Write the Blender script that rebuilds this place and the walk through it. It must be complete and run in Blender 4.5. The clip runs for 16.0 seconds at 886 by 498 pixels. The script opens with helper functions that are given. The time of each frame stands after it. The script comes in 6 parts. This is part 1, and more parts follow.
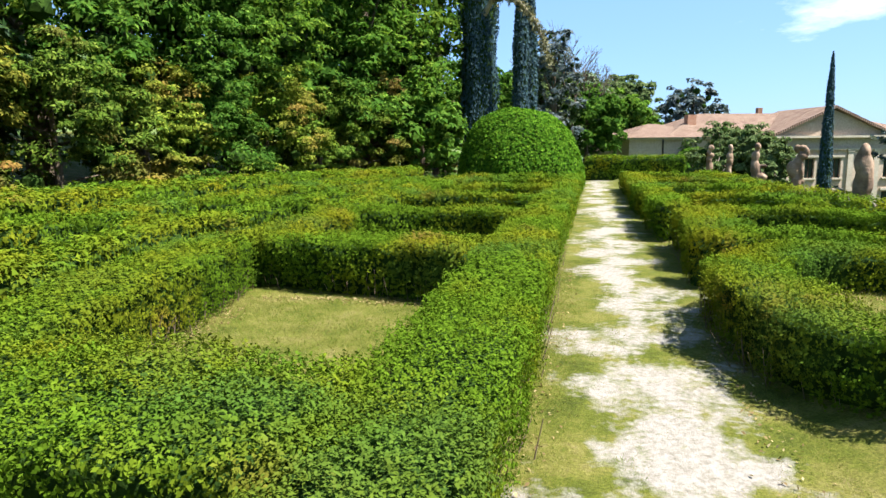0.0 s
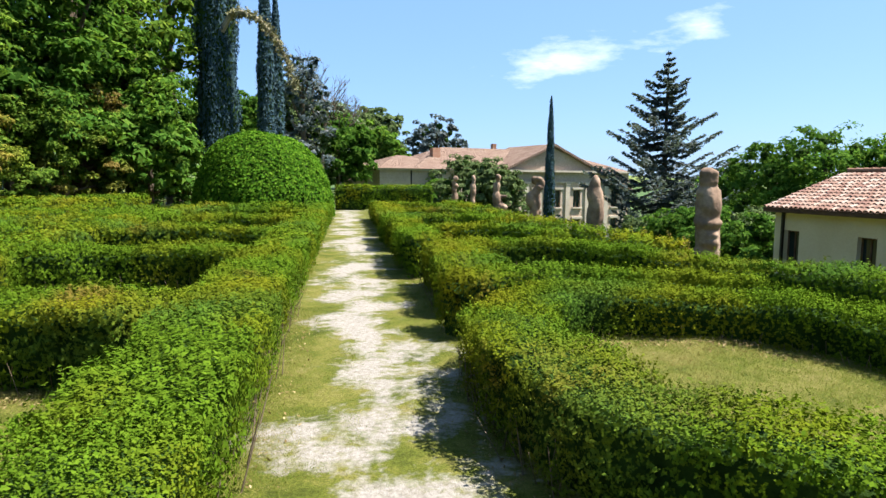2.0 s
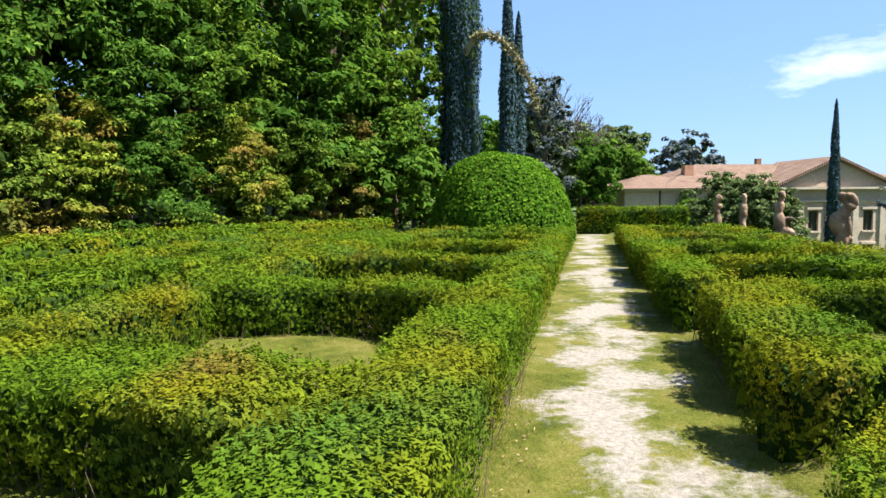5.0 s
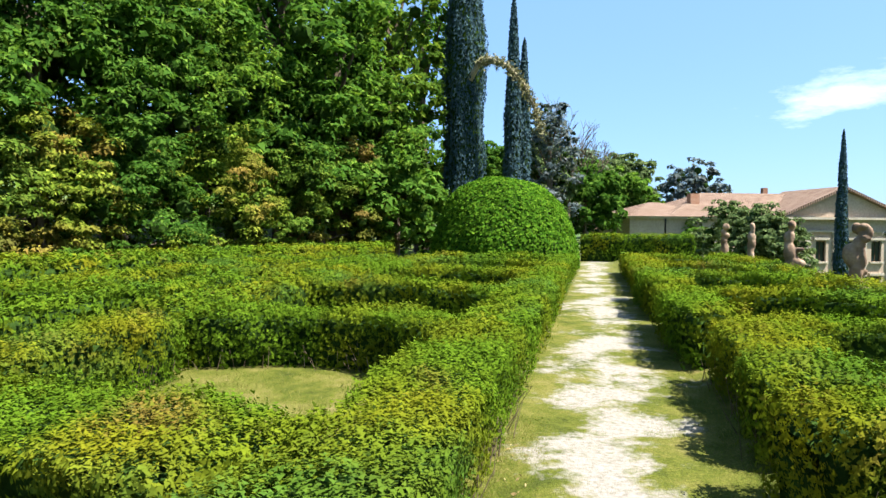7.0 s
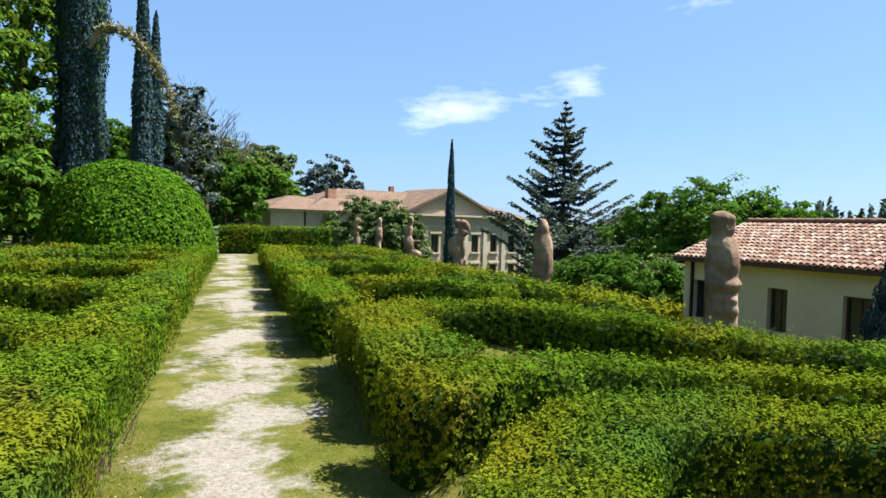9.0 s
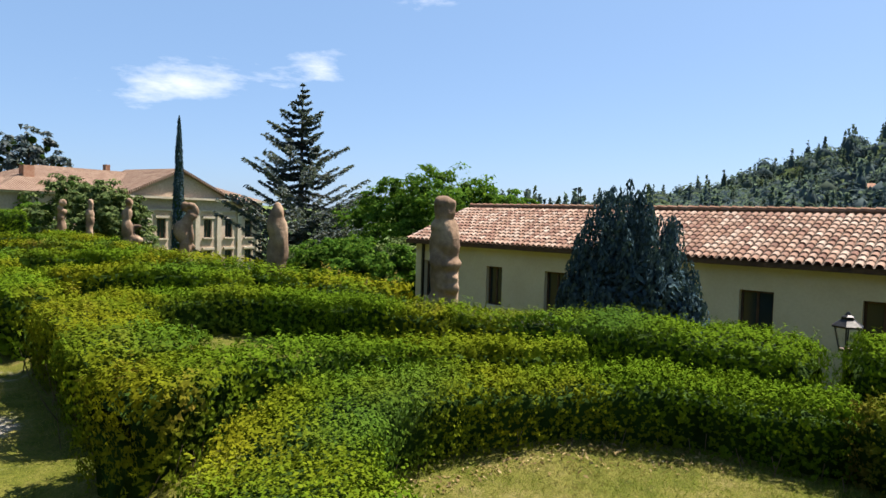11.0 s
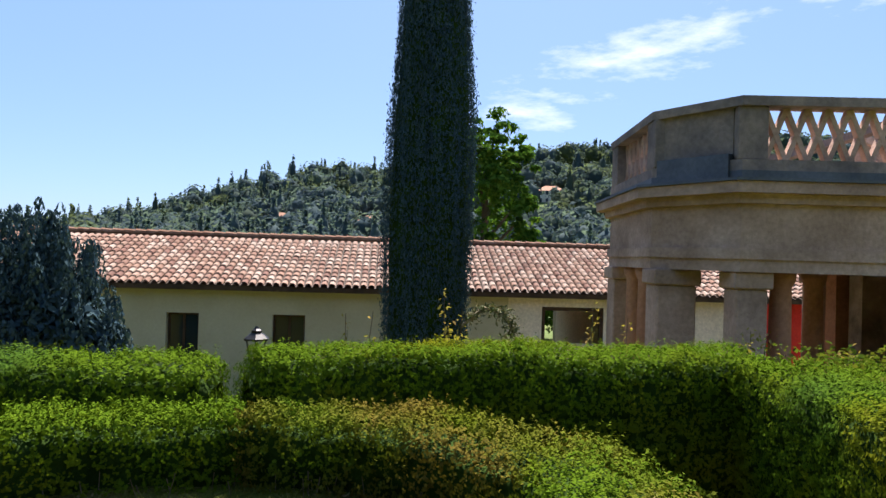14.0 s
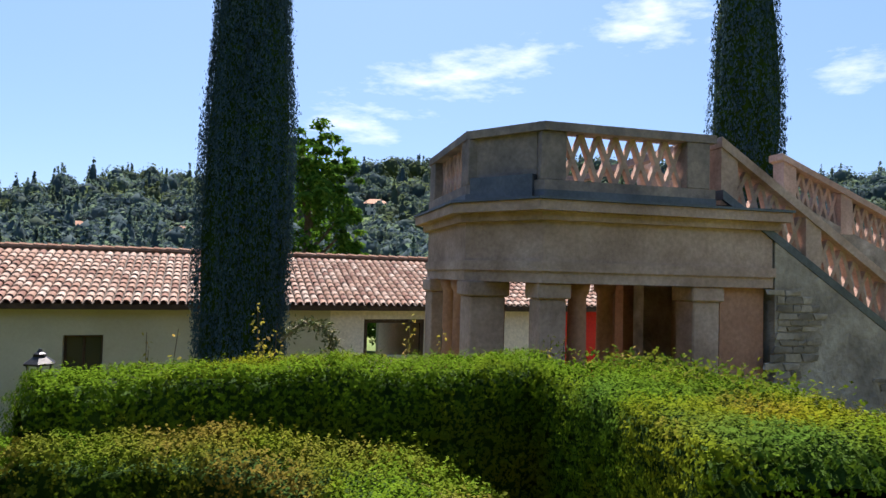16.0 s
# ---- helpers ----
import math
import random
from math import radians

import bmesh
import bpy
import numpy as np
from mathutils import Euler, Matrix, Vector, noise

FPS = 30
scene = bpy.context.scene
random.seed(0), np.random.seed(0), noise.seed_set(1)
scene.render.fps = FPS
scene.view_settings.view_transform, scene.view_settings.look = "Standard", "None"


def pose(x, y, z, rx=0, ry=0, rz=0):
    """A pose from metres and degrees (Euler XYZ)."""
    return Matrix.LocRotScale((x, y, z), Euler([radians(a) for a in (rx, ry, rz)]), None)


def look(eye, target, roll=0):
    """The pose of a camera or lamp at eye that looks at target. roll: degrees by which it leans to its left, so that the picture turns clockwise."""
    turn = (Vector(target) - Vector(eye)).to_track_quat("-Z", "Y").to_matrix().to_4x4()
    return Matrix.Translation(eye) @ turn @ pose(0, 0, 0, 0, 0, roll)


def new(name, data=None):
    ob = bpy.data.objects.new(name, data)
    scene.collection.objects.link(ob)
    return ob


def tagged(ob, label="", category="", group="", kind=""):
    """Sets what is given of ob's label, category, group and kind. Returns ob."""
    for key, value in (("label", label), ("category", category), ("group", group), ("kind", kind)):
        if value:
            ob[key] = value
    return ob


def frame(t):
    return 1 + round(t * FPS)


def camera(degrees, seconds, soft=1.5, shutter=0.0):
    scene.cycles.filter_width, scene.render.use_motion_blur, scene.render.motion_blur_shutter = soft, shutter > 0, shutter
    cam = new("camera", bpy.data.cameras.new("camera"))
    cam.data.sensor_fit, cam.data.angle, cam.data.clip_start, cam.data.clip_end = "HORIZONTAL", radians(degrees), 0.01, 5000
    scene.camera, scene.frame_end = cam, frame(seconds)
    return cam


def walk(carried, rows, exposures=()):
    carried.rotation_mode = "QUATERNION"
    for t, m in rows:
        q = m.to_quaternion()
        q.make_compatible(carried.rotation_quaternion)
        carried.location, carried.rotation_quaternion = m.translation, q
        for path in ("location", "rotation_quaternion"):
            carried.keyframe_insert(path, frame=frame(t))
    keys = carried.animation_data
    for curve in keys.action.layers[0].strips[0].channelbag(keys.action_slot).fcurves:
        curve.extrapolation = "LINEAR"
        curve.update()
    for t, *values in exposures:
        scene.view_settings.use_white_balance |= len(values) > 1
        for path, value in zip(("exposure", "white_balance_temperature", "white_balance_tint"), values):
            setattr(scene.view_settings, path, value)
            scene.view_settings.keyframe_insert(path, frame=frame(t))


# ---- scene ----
cam = camera(68.8, 16.0)
METRES, EYE = 4.7, 1.42
ROWS = [
    (0.0, 0.0, 0.0, 0.0, -0.09, -8.61, 0.6),
    (0.5, 0.0173, 0.0876, -0.0027, -4.8, -6.46, 0.09),
    (1.0, 0.0471, 0.1662, -0.0108, -8.54, -6.22, 0.66),
    (1.5, 0.0836, 0.232, -0.008, -11.8, -7.44, -0.79),
    (2.0, 0.1094, 0.3088, -0.0097, -21.42, -6.09, -0.41),
    (2.5, 0.1407, 0.3765, -0.014, -22.69, -4.84, 0.0),
    (3.0, 0.1632, 0.4367, -0.0121, -22.09, -5.24, -1.44),
    (3.5, 0.1751, 0.5136, -0.0111, -25.2, -5.75, -1.32),
    (4.0, 0.1906, 0.5873, -0.0152, -18.74, -5.03, -0.57),
    (4.5, 0.202, 0.6623, -0.0143, -8.44, -5.27, -0.62),
    (5.0, 0.1986, 0.7323, -0.0159, -0.37, -4.09, 0.48),
    (5.2, 0.1995, 0.752, -0.0158, 2.69, -4.22, 0.55),
    (7.3, 0.2275, 0.8215, -0.0146, -1.45, -1.13, -0.92),
    (7.5, 0.229, 0.8222, -0.0146, -7.61, -0.58, -1.02),
    (8.0, 0.2345, 0.8245, -0.0147, -18.8, -0.62, -0.96),
    (8.2, 0.236, 0.825, -0.0148, -21.94, -0.93, -0.80),
    (10.3, 0.263, 0.8085, -0.0154, -42.22, -2.20, -2.94),
    (10.5, 0.2654, 0.8076, -0.0154, -44.98, -1.97, -2.61),
    (11.0, 0.2591, 0.8182, -0.0167, -53.57, -2.87, -1.66),
    (11.5, 0.2548, 0.824, -0.0184, -60.85, -2.93, -1.3),
    (12.0, 0.259, 0.8169, -0.0163, -69.34, -1.72, -1.7),
    (12.5, 0.2637, 0.8079, -0.016, -78.44, -1.37, -2.13),
    (13.0, 0.2641, 0.7994, -0.0149, -85.57, -0.74, -2.11),
    (13.5, 0.266, 0.7894, -0.0136, -93.29, 0.01, -1.91),
    (14.0, 0.2713, 0.7797, -0.0131, -100.93, 0.67, -1.72),
    (14.5, 0.2674, 0.7724, -0.0121, -106.95, 1.71, -1.17),
    (15.0, 0.2677, 0.7664, -0.0121, -111.29, 1.88, -1.17),
    (15.5, 0.2668, 0.7628, -0.0118, -114.6, 2.01, -1.36),
    (16.0, 0.267, 0.7615, -0.0114, -116.32, 2.21, -1.5),
]
walk(cam, [(t, pose(METRES * x, METRES * y, EYE + METRES * z, 90 + pitch, roll, yaw)) for t, x, y, z, yaw, pitch, roll in ROWS],
     exposures=[(0.0, 1.90, 6080, 10), (1.5, 1.82, 6080, 11), (2.5, 1.70, 6150, 12), (4.0, 1.60, 6300, 11), (5.0, 1.78, 6250, 13), (7.5, 1.94, 6150, 8), (8.2, 1.78, 6150, 8), (10.5, 1.46, 6550, 12), (11.5, 1.48, 6650, 15), (13.0, 1.61, 6450, 18), (16.0, 1.64, 6200, 19)])

# ---- light ----
SUN_AZ, SUN_EL = 110.0, 59.0
world = bpy.data.worlds.new("sky")
scene.world = world
world.use_nodes = True
wn, wl = world.node_tree.nodes, world.node_tree.links
wn.clear()
sky = wn.new("ShaderNodeTexSky")
sky.sky_type, sky.sun_disc = "NISHITA", False
sky.sun_elevation, sky.sun_rotation = radians(SUN_EL), radians(SUN_AZ)
sky.air_density, sky.dust_density, sky.ozone_density = 0.78, 0.8, 3.2
coord = wn.new("ShaderNodeTexCoord")


def wmath(op, a, b):
    k = wn.new("ShaderNodeMath")
    k.operation = op
    for i, v in enumerate((a, b)):
        if isinstance(v, (int, float)):
            k.inputs[i].default_value = v
        else:
            wl.new(v, k.inputs[i])
    return k.outputs[0]


def cloud_at(az, el, wide, high, lean):
    """How far a direction lies inside one cloud: 1 at its heart, 0 at its rim. Angles in degrees."""
    a, e, t = radians(az), radians(el), radians(lean)
    mid = Vector((math.sin(a) * math.cos(e), math.cos(a) * math.cos(e), math.sin(e)))
    right = Vector((math.cos(a), -math.sin(a), 0))
    up = right.cross(mid)
    along, over = right * math.cos(t) + up * math.sin(t), up * math.cos(t) - right * math.sin(t)
    off = wn.new("ShaderNodeVectorMath")
    off.operation = "SUBTRACT"
    off.inputs[1].default_value = mid
    wl.new(coord.outputs["Generated"], off.inputs[0])
    sq = []
    for axis, size in ((along, wide), (over, high), (mid, 40.0)):
        d = wn.new("ShaderNodeVectorMath")
        d.operation = "DOT_PRODUCT"
        d.inputs[1].default_value = axis / radians(size)
        wl.new(off.outputs["Vector"], d.inputs[0])
        sq.append(wmath("POWER", wmath("ABSOLUTE", d.outputs["Value"], 0), 2.0))
    return wmath("SUBTRACT", 1.0, wmath("SQRT", wmath("ADD", sq[0], wmath("ADD", sq[1], sq[2])), 0))


stretch = wn.new("ShaderNodeMapping")
stretch.inputs["Scale"].default_value = (5.0, 5.0, 17.0)
cloud = wn.new("ShaderNodeTexNoise")
cloud.inputs["Scale"].default_value, cloud.inputs["Detail"].default_value = 2.6, 8.0
cloud.inputs["Roughness"].default_value = 0.6
cover = -1.0
for spot in ((32.5, 10.2, 6.5, 1.7, 8), (42.6, 12.4, 2.2, 1.2, 0), (51.4, 18.0, 2.0, 1.0, 0), (117.5, 17.2, 10.5, 2.4, 14), (107.5, 12.8, 4.5, 1.4, -12), (134.0, 21.5, 6.0, 2.4, 10), (148.5, 16.0, 4.0, 1.3, 0), (-60.0, 24.0, 16.0, 4.0, 6), (215.0, 28.0, 18.0, 5.0, -8), (280.0, 20.0, 14.0, 3.0, 4)):
    cover = wmath("MAXIMUM", cloud_at(*spot), cover)
fleece = wmath("ADD", cover, wmath("MULTIPLY", wmath("SUBTRACT", cloud.outputs["Fac"], 0.52), 3.6))
cut = wn.new("ShaderNodeMapRange")
cut.inputs["From Min"].default_value, cut.inputs["From Max"].default_value = 0.0, 1.5
cut.inputs["To Max"].default_value = 0.62
veil = wn.new("ShaderNodeMix")
veil.data_type = "RGBA"
veil.inputs["Factor"].default_value = 0.45
veil.inputs["B"].default_value = (2.85, 5.15, 8.5, 1)
mixc = wn.new("ShaderNodeMix")
mixc.data_type = "RGBA"
mixc.inputs["B"].default_value = (10.5, 10.7, 11.0, 1)
bg = wn.new("ShaderNodeBackground")
bg.inputs["Strength"].default_value = 0.051
wo = wn.new("ShaderNodeOutputWorld")
wl.new(coord.outputs["Generated"], stretch.inputs["Vector"])
wl.new(stretch.outputs["Vector"], cloud.inputs["Vector"])
wl.new(fleece, cut.inputs["Value"])
wl.new(cut.outputs["Result"], mixc.inputs["Factor"])
wl.new(sky.outputs["Color"], veil.inputs["A"])
wl.new(veil.outputs["Result"], mixc.inputs["A"])
wl.new(mixc.outputs["Result"], bg.inputs["Color"])
wl.new(bg.outputs["Background"], wo.inputs["Surface"])
sun_data = bpy.data.lights.new("sun", "SUN")
sun_data.energy, sun_data.angle, sun_data.color = 5.0, radians(0.53), (1.0, 0.94, 0.84)
sun = new("sun", sun_data)
sa, se = radians(SUN_AZ), radians(SUN_EL)
sun.matrix_world = look((math.sin(sa) * math.cos(se) * 60, math.cos(sa) * math.cos(se) * 60, math.sin(se) * 60), (0, 0, 0))


# ---- materials ----
def node_mat(name):
    m = bpy.data.materials.new(name)
    m.use_nodes = True
    n = m.node_tree.nodes
    return m, n, m.node_tree.links, n["Principled BSDF"], n["Material Output"]


def ramp(n, stops):
    r = n.new("ShaderNodeValToRGB")
    e = r.color_ramp.elements
    while len(e) < len(stops):
        e.new(0.5)
    for k, (p, c) in zip(e, stops):
        k.position, k.color = p, (*c, 1)
    return r


def noise_node(n, l, scale, detail=4.0, rough=0.55, vec=None, stretch=None):
    t = n.new("ShaderNodeTexNoise")
    t.inputs["Scale"].default_value, t.inputs["Detail"].default_value, t.inputs["Roughness"].default_value = scale, detail, rough
    if vec is None:
        vec = n.new("ShaderNodeNewGeometry").outputs["Position"]
    if stretch:
        mp = n.new("ShaderNodeMapping")
        mp.inputs["Scale"].default_value = stretch
        l.new(vec, mp.inputs["Vector"])
        vec = mp.outputs["Vector"]
    l.new(vec, t.inputs["Vector"])
    return t


def mixed(n, l, a, b, fac, mode="MIX"):
    m = n.new("ShaderNodeMix")
    m.data_type, m.blend_type = "RGBA", mode
    for key, v in (("A", a), ("B", b)):
        if isinstance(v, tuple):
            m.inputs[key].default_value = (*v, 1)
        else:
            l.new(v, m.inputs[key])
    if isinstance(fac, float):
        m.inputs["Factor"].default_value = fac
    else:
        l.new(fac, m.inputs["Factor"])
    return m.outputs["Result"]


def surface(name, stops, scale, rough=0.85, fine=40.0, fine_stops=None, bump=0.4, bump_scale=60.0, metal=0.0, dist=0.01, stretch=None, per_object=0.0):
    """Colour from a broad noise, darkened and lightened by a fine one, with a fine relief."""
    m, n, l, p, o = node_mat(name)
    big = noise_node(n, l, scale, 5.0, stretch=stretch)
    col = ramp(n, stops)
    l.new(big.outputs["Fac"], col.inputs["Fac"])
    small = noise_node(n, l, fine, 3.0)
    grain = ramp(n, fine_stops or [(0.3, (0.8, 0.8, 0.8)), (0.7, (1.1, 1.1, 1.1))])
    l.new(small.outputs["Fac"], grain.inputs["Fac"])
    c = mixed(n, l, col.outputs["Color"], grain.outputs["Color"], 1.0, "MULTIPLY")
    if per_object:
        info = n.new("ShaderNodeObjectInfo")
        tone = ramp(n, [(0.0, (1 - per_object,) * 3), (1.0, (1 + per_object,) * 3)])
        l.new(info.outputs["Random"], tone.inputs["Fac"])
        c = mixed(n, l, c, tone.outputs["Color"], 1.0, "MULTIPLY")
    l.new(c, p.inputs["Base Color"])
    p.inputs["Roughness"].default_value, p.inputs["Metallic"].default_value = rough, metal
    p.inputs["Specular IOR Level"].default_value = 0.5 if metal else 0.15
    b = noise_node(n, l, bump_scale, 4.0)
    bn = n.new("ShaderNodeBump")
    bn.inputs["Strength"].default_value, bn.inputs["Distance"].default_value = bump, dist
    l.new(b.outputs["Fac"], bn.inputs["Height"])
    l.new(bn.outputs["Normal"], p.inputs["Normal"])
    return m


def leaf_mat(name, stops, patch=None, patch_scale=0.9, patch_at=(0.52, 0.68), rough=0.45, through_light=0.3, cool=None, per_tree=0.0, clumps=0.0, clump_scale=11.0, gloss=0.0, dry=None, dry_at=(0.61, 0.72)):
    """Leaves: a tone of its own for each, patches of new or dry growth, light through the blade."""
    m, n, l, p, o = node_mat(name)
    geo = n.new("ShaderNodeNewGeometry")
    col = ramp(n, stops)
    l.new(geo.outputs["Random Per Island"], col.inputs["Fac"])
    c = col.outputs["Color"]
    if patch:
        pn = noise_node(n, l, patch_scale, 4.0, vec=geo.outputs["Position"])
        mr = n.new("ShaderNodeMapRange")
        mr.inputs["From Min"].default_value, mr.inputs["From Max"].default_value = patch_at
        mr.inputs["To Max"].default_value = 0.85
        l.new(pn.outputs["Fac"], mr.inputs["Value"])
        c = mixed(n, l, c, patch, mr.outputs["Result"])
    if cool:
        cn = noise_node(n, l, patch_scale * 0.8, 3.0, vec=geo.outputs["Position"], stretch=(1.0, 1.3, 2.0))
        cr = n.new("ShaderNodeMapRange")
        cr.inputs["From Min"].default_value, cr.inputs["From Max"].default_value = 0.54, 0.68
        cr.inputs["To Max"].default_value = 0.65
        l.new(cn.outputs["Fac"], cr.inputs["Value"])
        c = mixed(n, l, c, cool, cr.outputs["Result"])
    if dry:
        dn = noise_node(n, l, 0.75, 5.0, 0.6, vec=geo.outputs["Position"])
        dr = n.new("ShaderNodeMapRange")
        dr.inputs["From Min"].default_value, dr.inputs["From Max"].default_value = dry_at
        dr.inputs["To Max"].default_value = 0.8
        l.new(dn.outputs["Fac"], dr.inputs["Value"])
        c = mixed(n, l, c, dry, dr.outputs["Result"])
    if clumps:
        kn = noise_node(n, l, clump_scale, 3.0, vec=geo.outputs["Position"])
        kr = ramp(n, [(0.32, (1 - clumps,) * 3), (0.68, (1 + clumps * 0.6,) * 3)])
        l.new(kn.outputs["Fac"], kr.inputs["Fac"])
        c = mixed(n, l, c, kr.outputs["Color"], 1.0, "MULTIPLY")
    if per_tree:
        info = n.new("ShaderNodeObjectInfo")
        tone = ramp(n, [(0.0, (1 - per_tree, 1 - per_tree * 0.8, 1 - per_tree)), (0.5, (1.0, 1.0, 1.0)), (0.8, (1 + per_tree, 1 + per_tree * 0.7, 0.9)), (1.0, (1 + per_tree * 1.4, 1 - per_tree * 0.1, 1.0))])
        l.new(info.outputs["Random"], tone.inputs["Fac"])
        c = mixed(n, l, c, tone.outputs["Color"], 1.0, "MULTIPLY")
    l.new(c, p.inputs["Base Color"])
    p.inputs["Roughness"].default_value = rough
    p.inputs["Specular IOR Level"].default_value = gloss
    tr = n.new("ShaderNodeBsdfTranslucent")
    l.new(mixed(n, l, c, (1.25, 1.3, 0.5), 0.6, "MULTIPLY"), tr.inputs["Color"])
    ms = n.new("ShaderNodeMixShader")
    ms.inputs["Fac"].default_value = through_light
    l.new(p.outputs["BSDF"], ms.inputs[1])
    l.new(tr.outputs["BSDF"], ms.inputs[2])
    l.new(ms.outputs["Shader"], o.inputs["Surface"])
    return m


BOX_LEAF = leaf_mat("box_leaf", [(0.0, (0.052, 0.098, 0.006)), (0.5, (0.072, 0.126, 0.008)), (1.0, (0.094, 0.152, 0.010))], (0.155, 0.148, 0.008), 0.8, (0.46, 0.68), rough=0.85, through_light=0.18, cool=(0.044, 0.098, 0.018), clumps=0.2, clump_scale=6.0, gloss=0.0, dry=(0.15, 0.092, 0.022))
BOX_DRY = leaf_mat("half_dry_box_leaf", [(0.0, (0.052, 0.098, 0.006)), (0.5, (0.072, 0.126, 0.008)), (1.0, (0.094, 0.152, 0.010))], (0.155, 0.148, 0.008), 0.8, (0.46, 0.68), rough=0.85, through_light=0.18, cool=(0.044, 0.098, 0.018), clumps=0.2, clump_scale=6.0, gloss=0.0, dry=(0.13, 0.085, 0.020), dry_at=(0.38, 0.52))
# near-black green for solid cores: shade between twigs and leaves put into the colour
SHADED_CORE = surface("shaded_twig_core", [(0.3, (0.012, 0.025, 0.005)), (0.7, (0.034, 0.065, 0.010))], 6.0, 0.9, 50.0, bump=0.8)
SHADED_CORE.node_tree.nodes["Principled BSDF"].inputs["Specular IOR Level"].default_value = 0.03
IVY_LEAF = leaf_mat("bank_leaf", [(0.0, (0.042, 0.075, 0.010)), (0.55, (0.086, 0.138, 0.018)), (1.0, (0.175, 0.225, 0.034))], (0.165, 0.115, 0.038), 0.36, (0.49, 0.63), rough=0.55, through_light=0.25, per_tree=0.3, clumps=0.3, clump_scale=1.3)
# glossy leaf of the near bank trees, overhung shade darkened into its colour
SHADE_LEAF = leaf_mat("shaded_glossy_leaf", [(0.0, (0.010, 0.029, 0.009)), (0.6, (0.024, 0.055, 0.016)), (1.0, (0.053, 0.095, 0.024))], (0.085, 0.125, 0.02), 0.5, (0.56, 0.68), rough=0.38, through_light=0.18, per_tree=0.2, clumps=0.25, clump_scale=1.1, gloss=0.12)
LIME_LEAF = leaf_mat("crown_leaf", [(0.0, (0.036, 0.086, 0.013)), (0.6, (0.072, 0.151, 0.022)), (1.0, (0.137, 0.224, 0.033))], through_light=0.42, per_tree=0.25, clumps=0.25, clump_scale=0.9)
GREY_LEAF = leaf_mat("greyish_leaf", [(0.0, (0.042, 0.071, 0.025)), (0.6, (0.084, 0.117, 0.042)), (1.0, (0.142, 0.175, 0.067))], through_light=0.2)
LAUREL_LEAF = leaf_mat("laurel_leaf", [(0.0, (0.030, 0.083, 0.006)), (0.5, (0.060, 0.137, 0.010)), (1.0, (0.107, 0.196, 0.015))], rough=0.4)
CYP_LEAF = leaf_mat("cypress_leaf", [(0.0, (0.027, 0.052, 0.067)), (0.6, (0.043, 0.075, 0.090)), (1.0, (0.064, 0.100, 0.106))], rough=0.8, through_light=0.12, clumps=0.2, clump_scale=3.0)
FIR_LEAF = leaf_mat("spruce_needles", [(0.0, (0.041, 0.062, 0.064)), (0.6, (0.090, 0.113, 0.118)), (1.0, (0.152, 0.163, 0.160))], rough=0.75, through_light=0.25)
GOLD_LEAF = leaf_mat("gold_shoot_leaf", [(0.0, (0.186, 0.174, 0.031)), (0.6, (0.279, 0.236, 0.056)), (1.0, (0.341, 0.217, 0.087))], through_light=0.4)
# paler and greyer than leaves are: the distance's haze is put into the colour
HAZED_LEAF = leaf_mat("hazed_far_wood", [(0.0, (0.09, 0.13, 0.085)), (0.6, (0.14, 0.19, 0.11)), (1.0, (0.22, 0.26, 0.14))], (0.075, 0.105, 0.065), 0.06, (0.48, 0.62), through_light=0.15, rough=0.9)
# blue-grey in place of leaf green: haze over the hill put into the colour
HILL_HAZE_LEAF = leaf_mat("hazed_hill_wood", [(0.0, (0.051, 0.080, 0.093)), (0.6, (0.075, 0.107, 0.117)), (1.0, (0.102, 0.138, 0.138))], (0.075, 0.095, 0.05), 0.035, (0.50, 0.62), through_light=0.5, rough=0.95, clumps=0.2, clump_scale=0.12, gloss=0.02)
BARK = surface("bark", [(0.3, (0.06, 0.045, 0.03)), (0.7, (0.15, 0.115, 0.08))], 5.0, 0.95, 40.0, bump=0.9, stretch=(3, 3, 0.5))
DEAD = surface("dry_branch", [(0.3, (0.16, 0.13, 0.08)), (0.7, (0.30, 0.26, 0.17))], 8.0, 0.95, 60.0)
DEAD_STEM = surface("dry_stem", [(0.3, (0.09, 0.065, 0.04)), (0.7, (0.17, 0.13, 0.085))], 9.0, 0.95, 60.0)
LITTER = leaf_mat("fallen_leaf", [(0.0, (0.120, 0.083, 0.038)), (0.6, (0.225, 0.165, 0.075)), (1.0, (0.360, 0.285, 0.150))], rough=0.9, through_light=0.1, gloss=0.0)
GRASS = leaf_mat("grass_blade", [(0.0, (0.062, 0.105, 0.010)), (0.45, (0.112, 0.140, 0.018)), (0.8, (0.185, 0.168, 0.050)), (1.0, (0.26, 0.22, 0.10))], (0.21, 0.172, 0.066), 1.1, (0.52, 0.66), rough=0.85, through_light=0.3, gloss=0.0)
PLASTER = surface("cream_plaster", [(0.35, (0.474, 0.433, 0.294)), (0.65, (0.539, 0.499, 0.351))], 0.6, 0.9, 12.0, [(0.3, (0.776, 0.776, 0.776)), (0.7, (0.841, 0.841, 0.841))], 0.2, 40.0)
PLASTER_PALE = surface("pale_plaster", [(0.35, (0.62, 0.54, 0.42)), (0.65, (0.72, 0.64, 0.52))], 0.5, 0.9, 12.0, bump=0.2)
VILLA_WALL = surface("villa_plaster", [(0.3, (0.371, 0.284, 0.208)), (0.7, (0.457, 0.366, 0.283))], 0.35, 0.9, 6.0, bump=0.2)
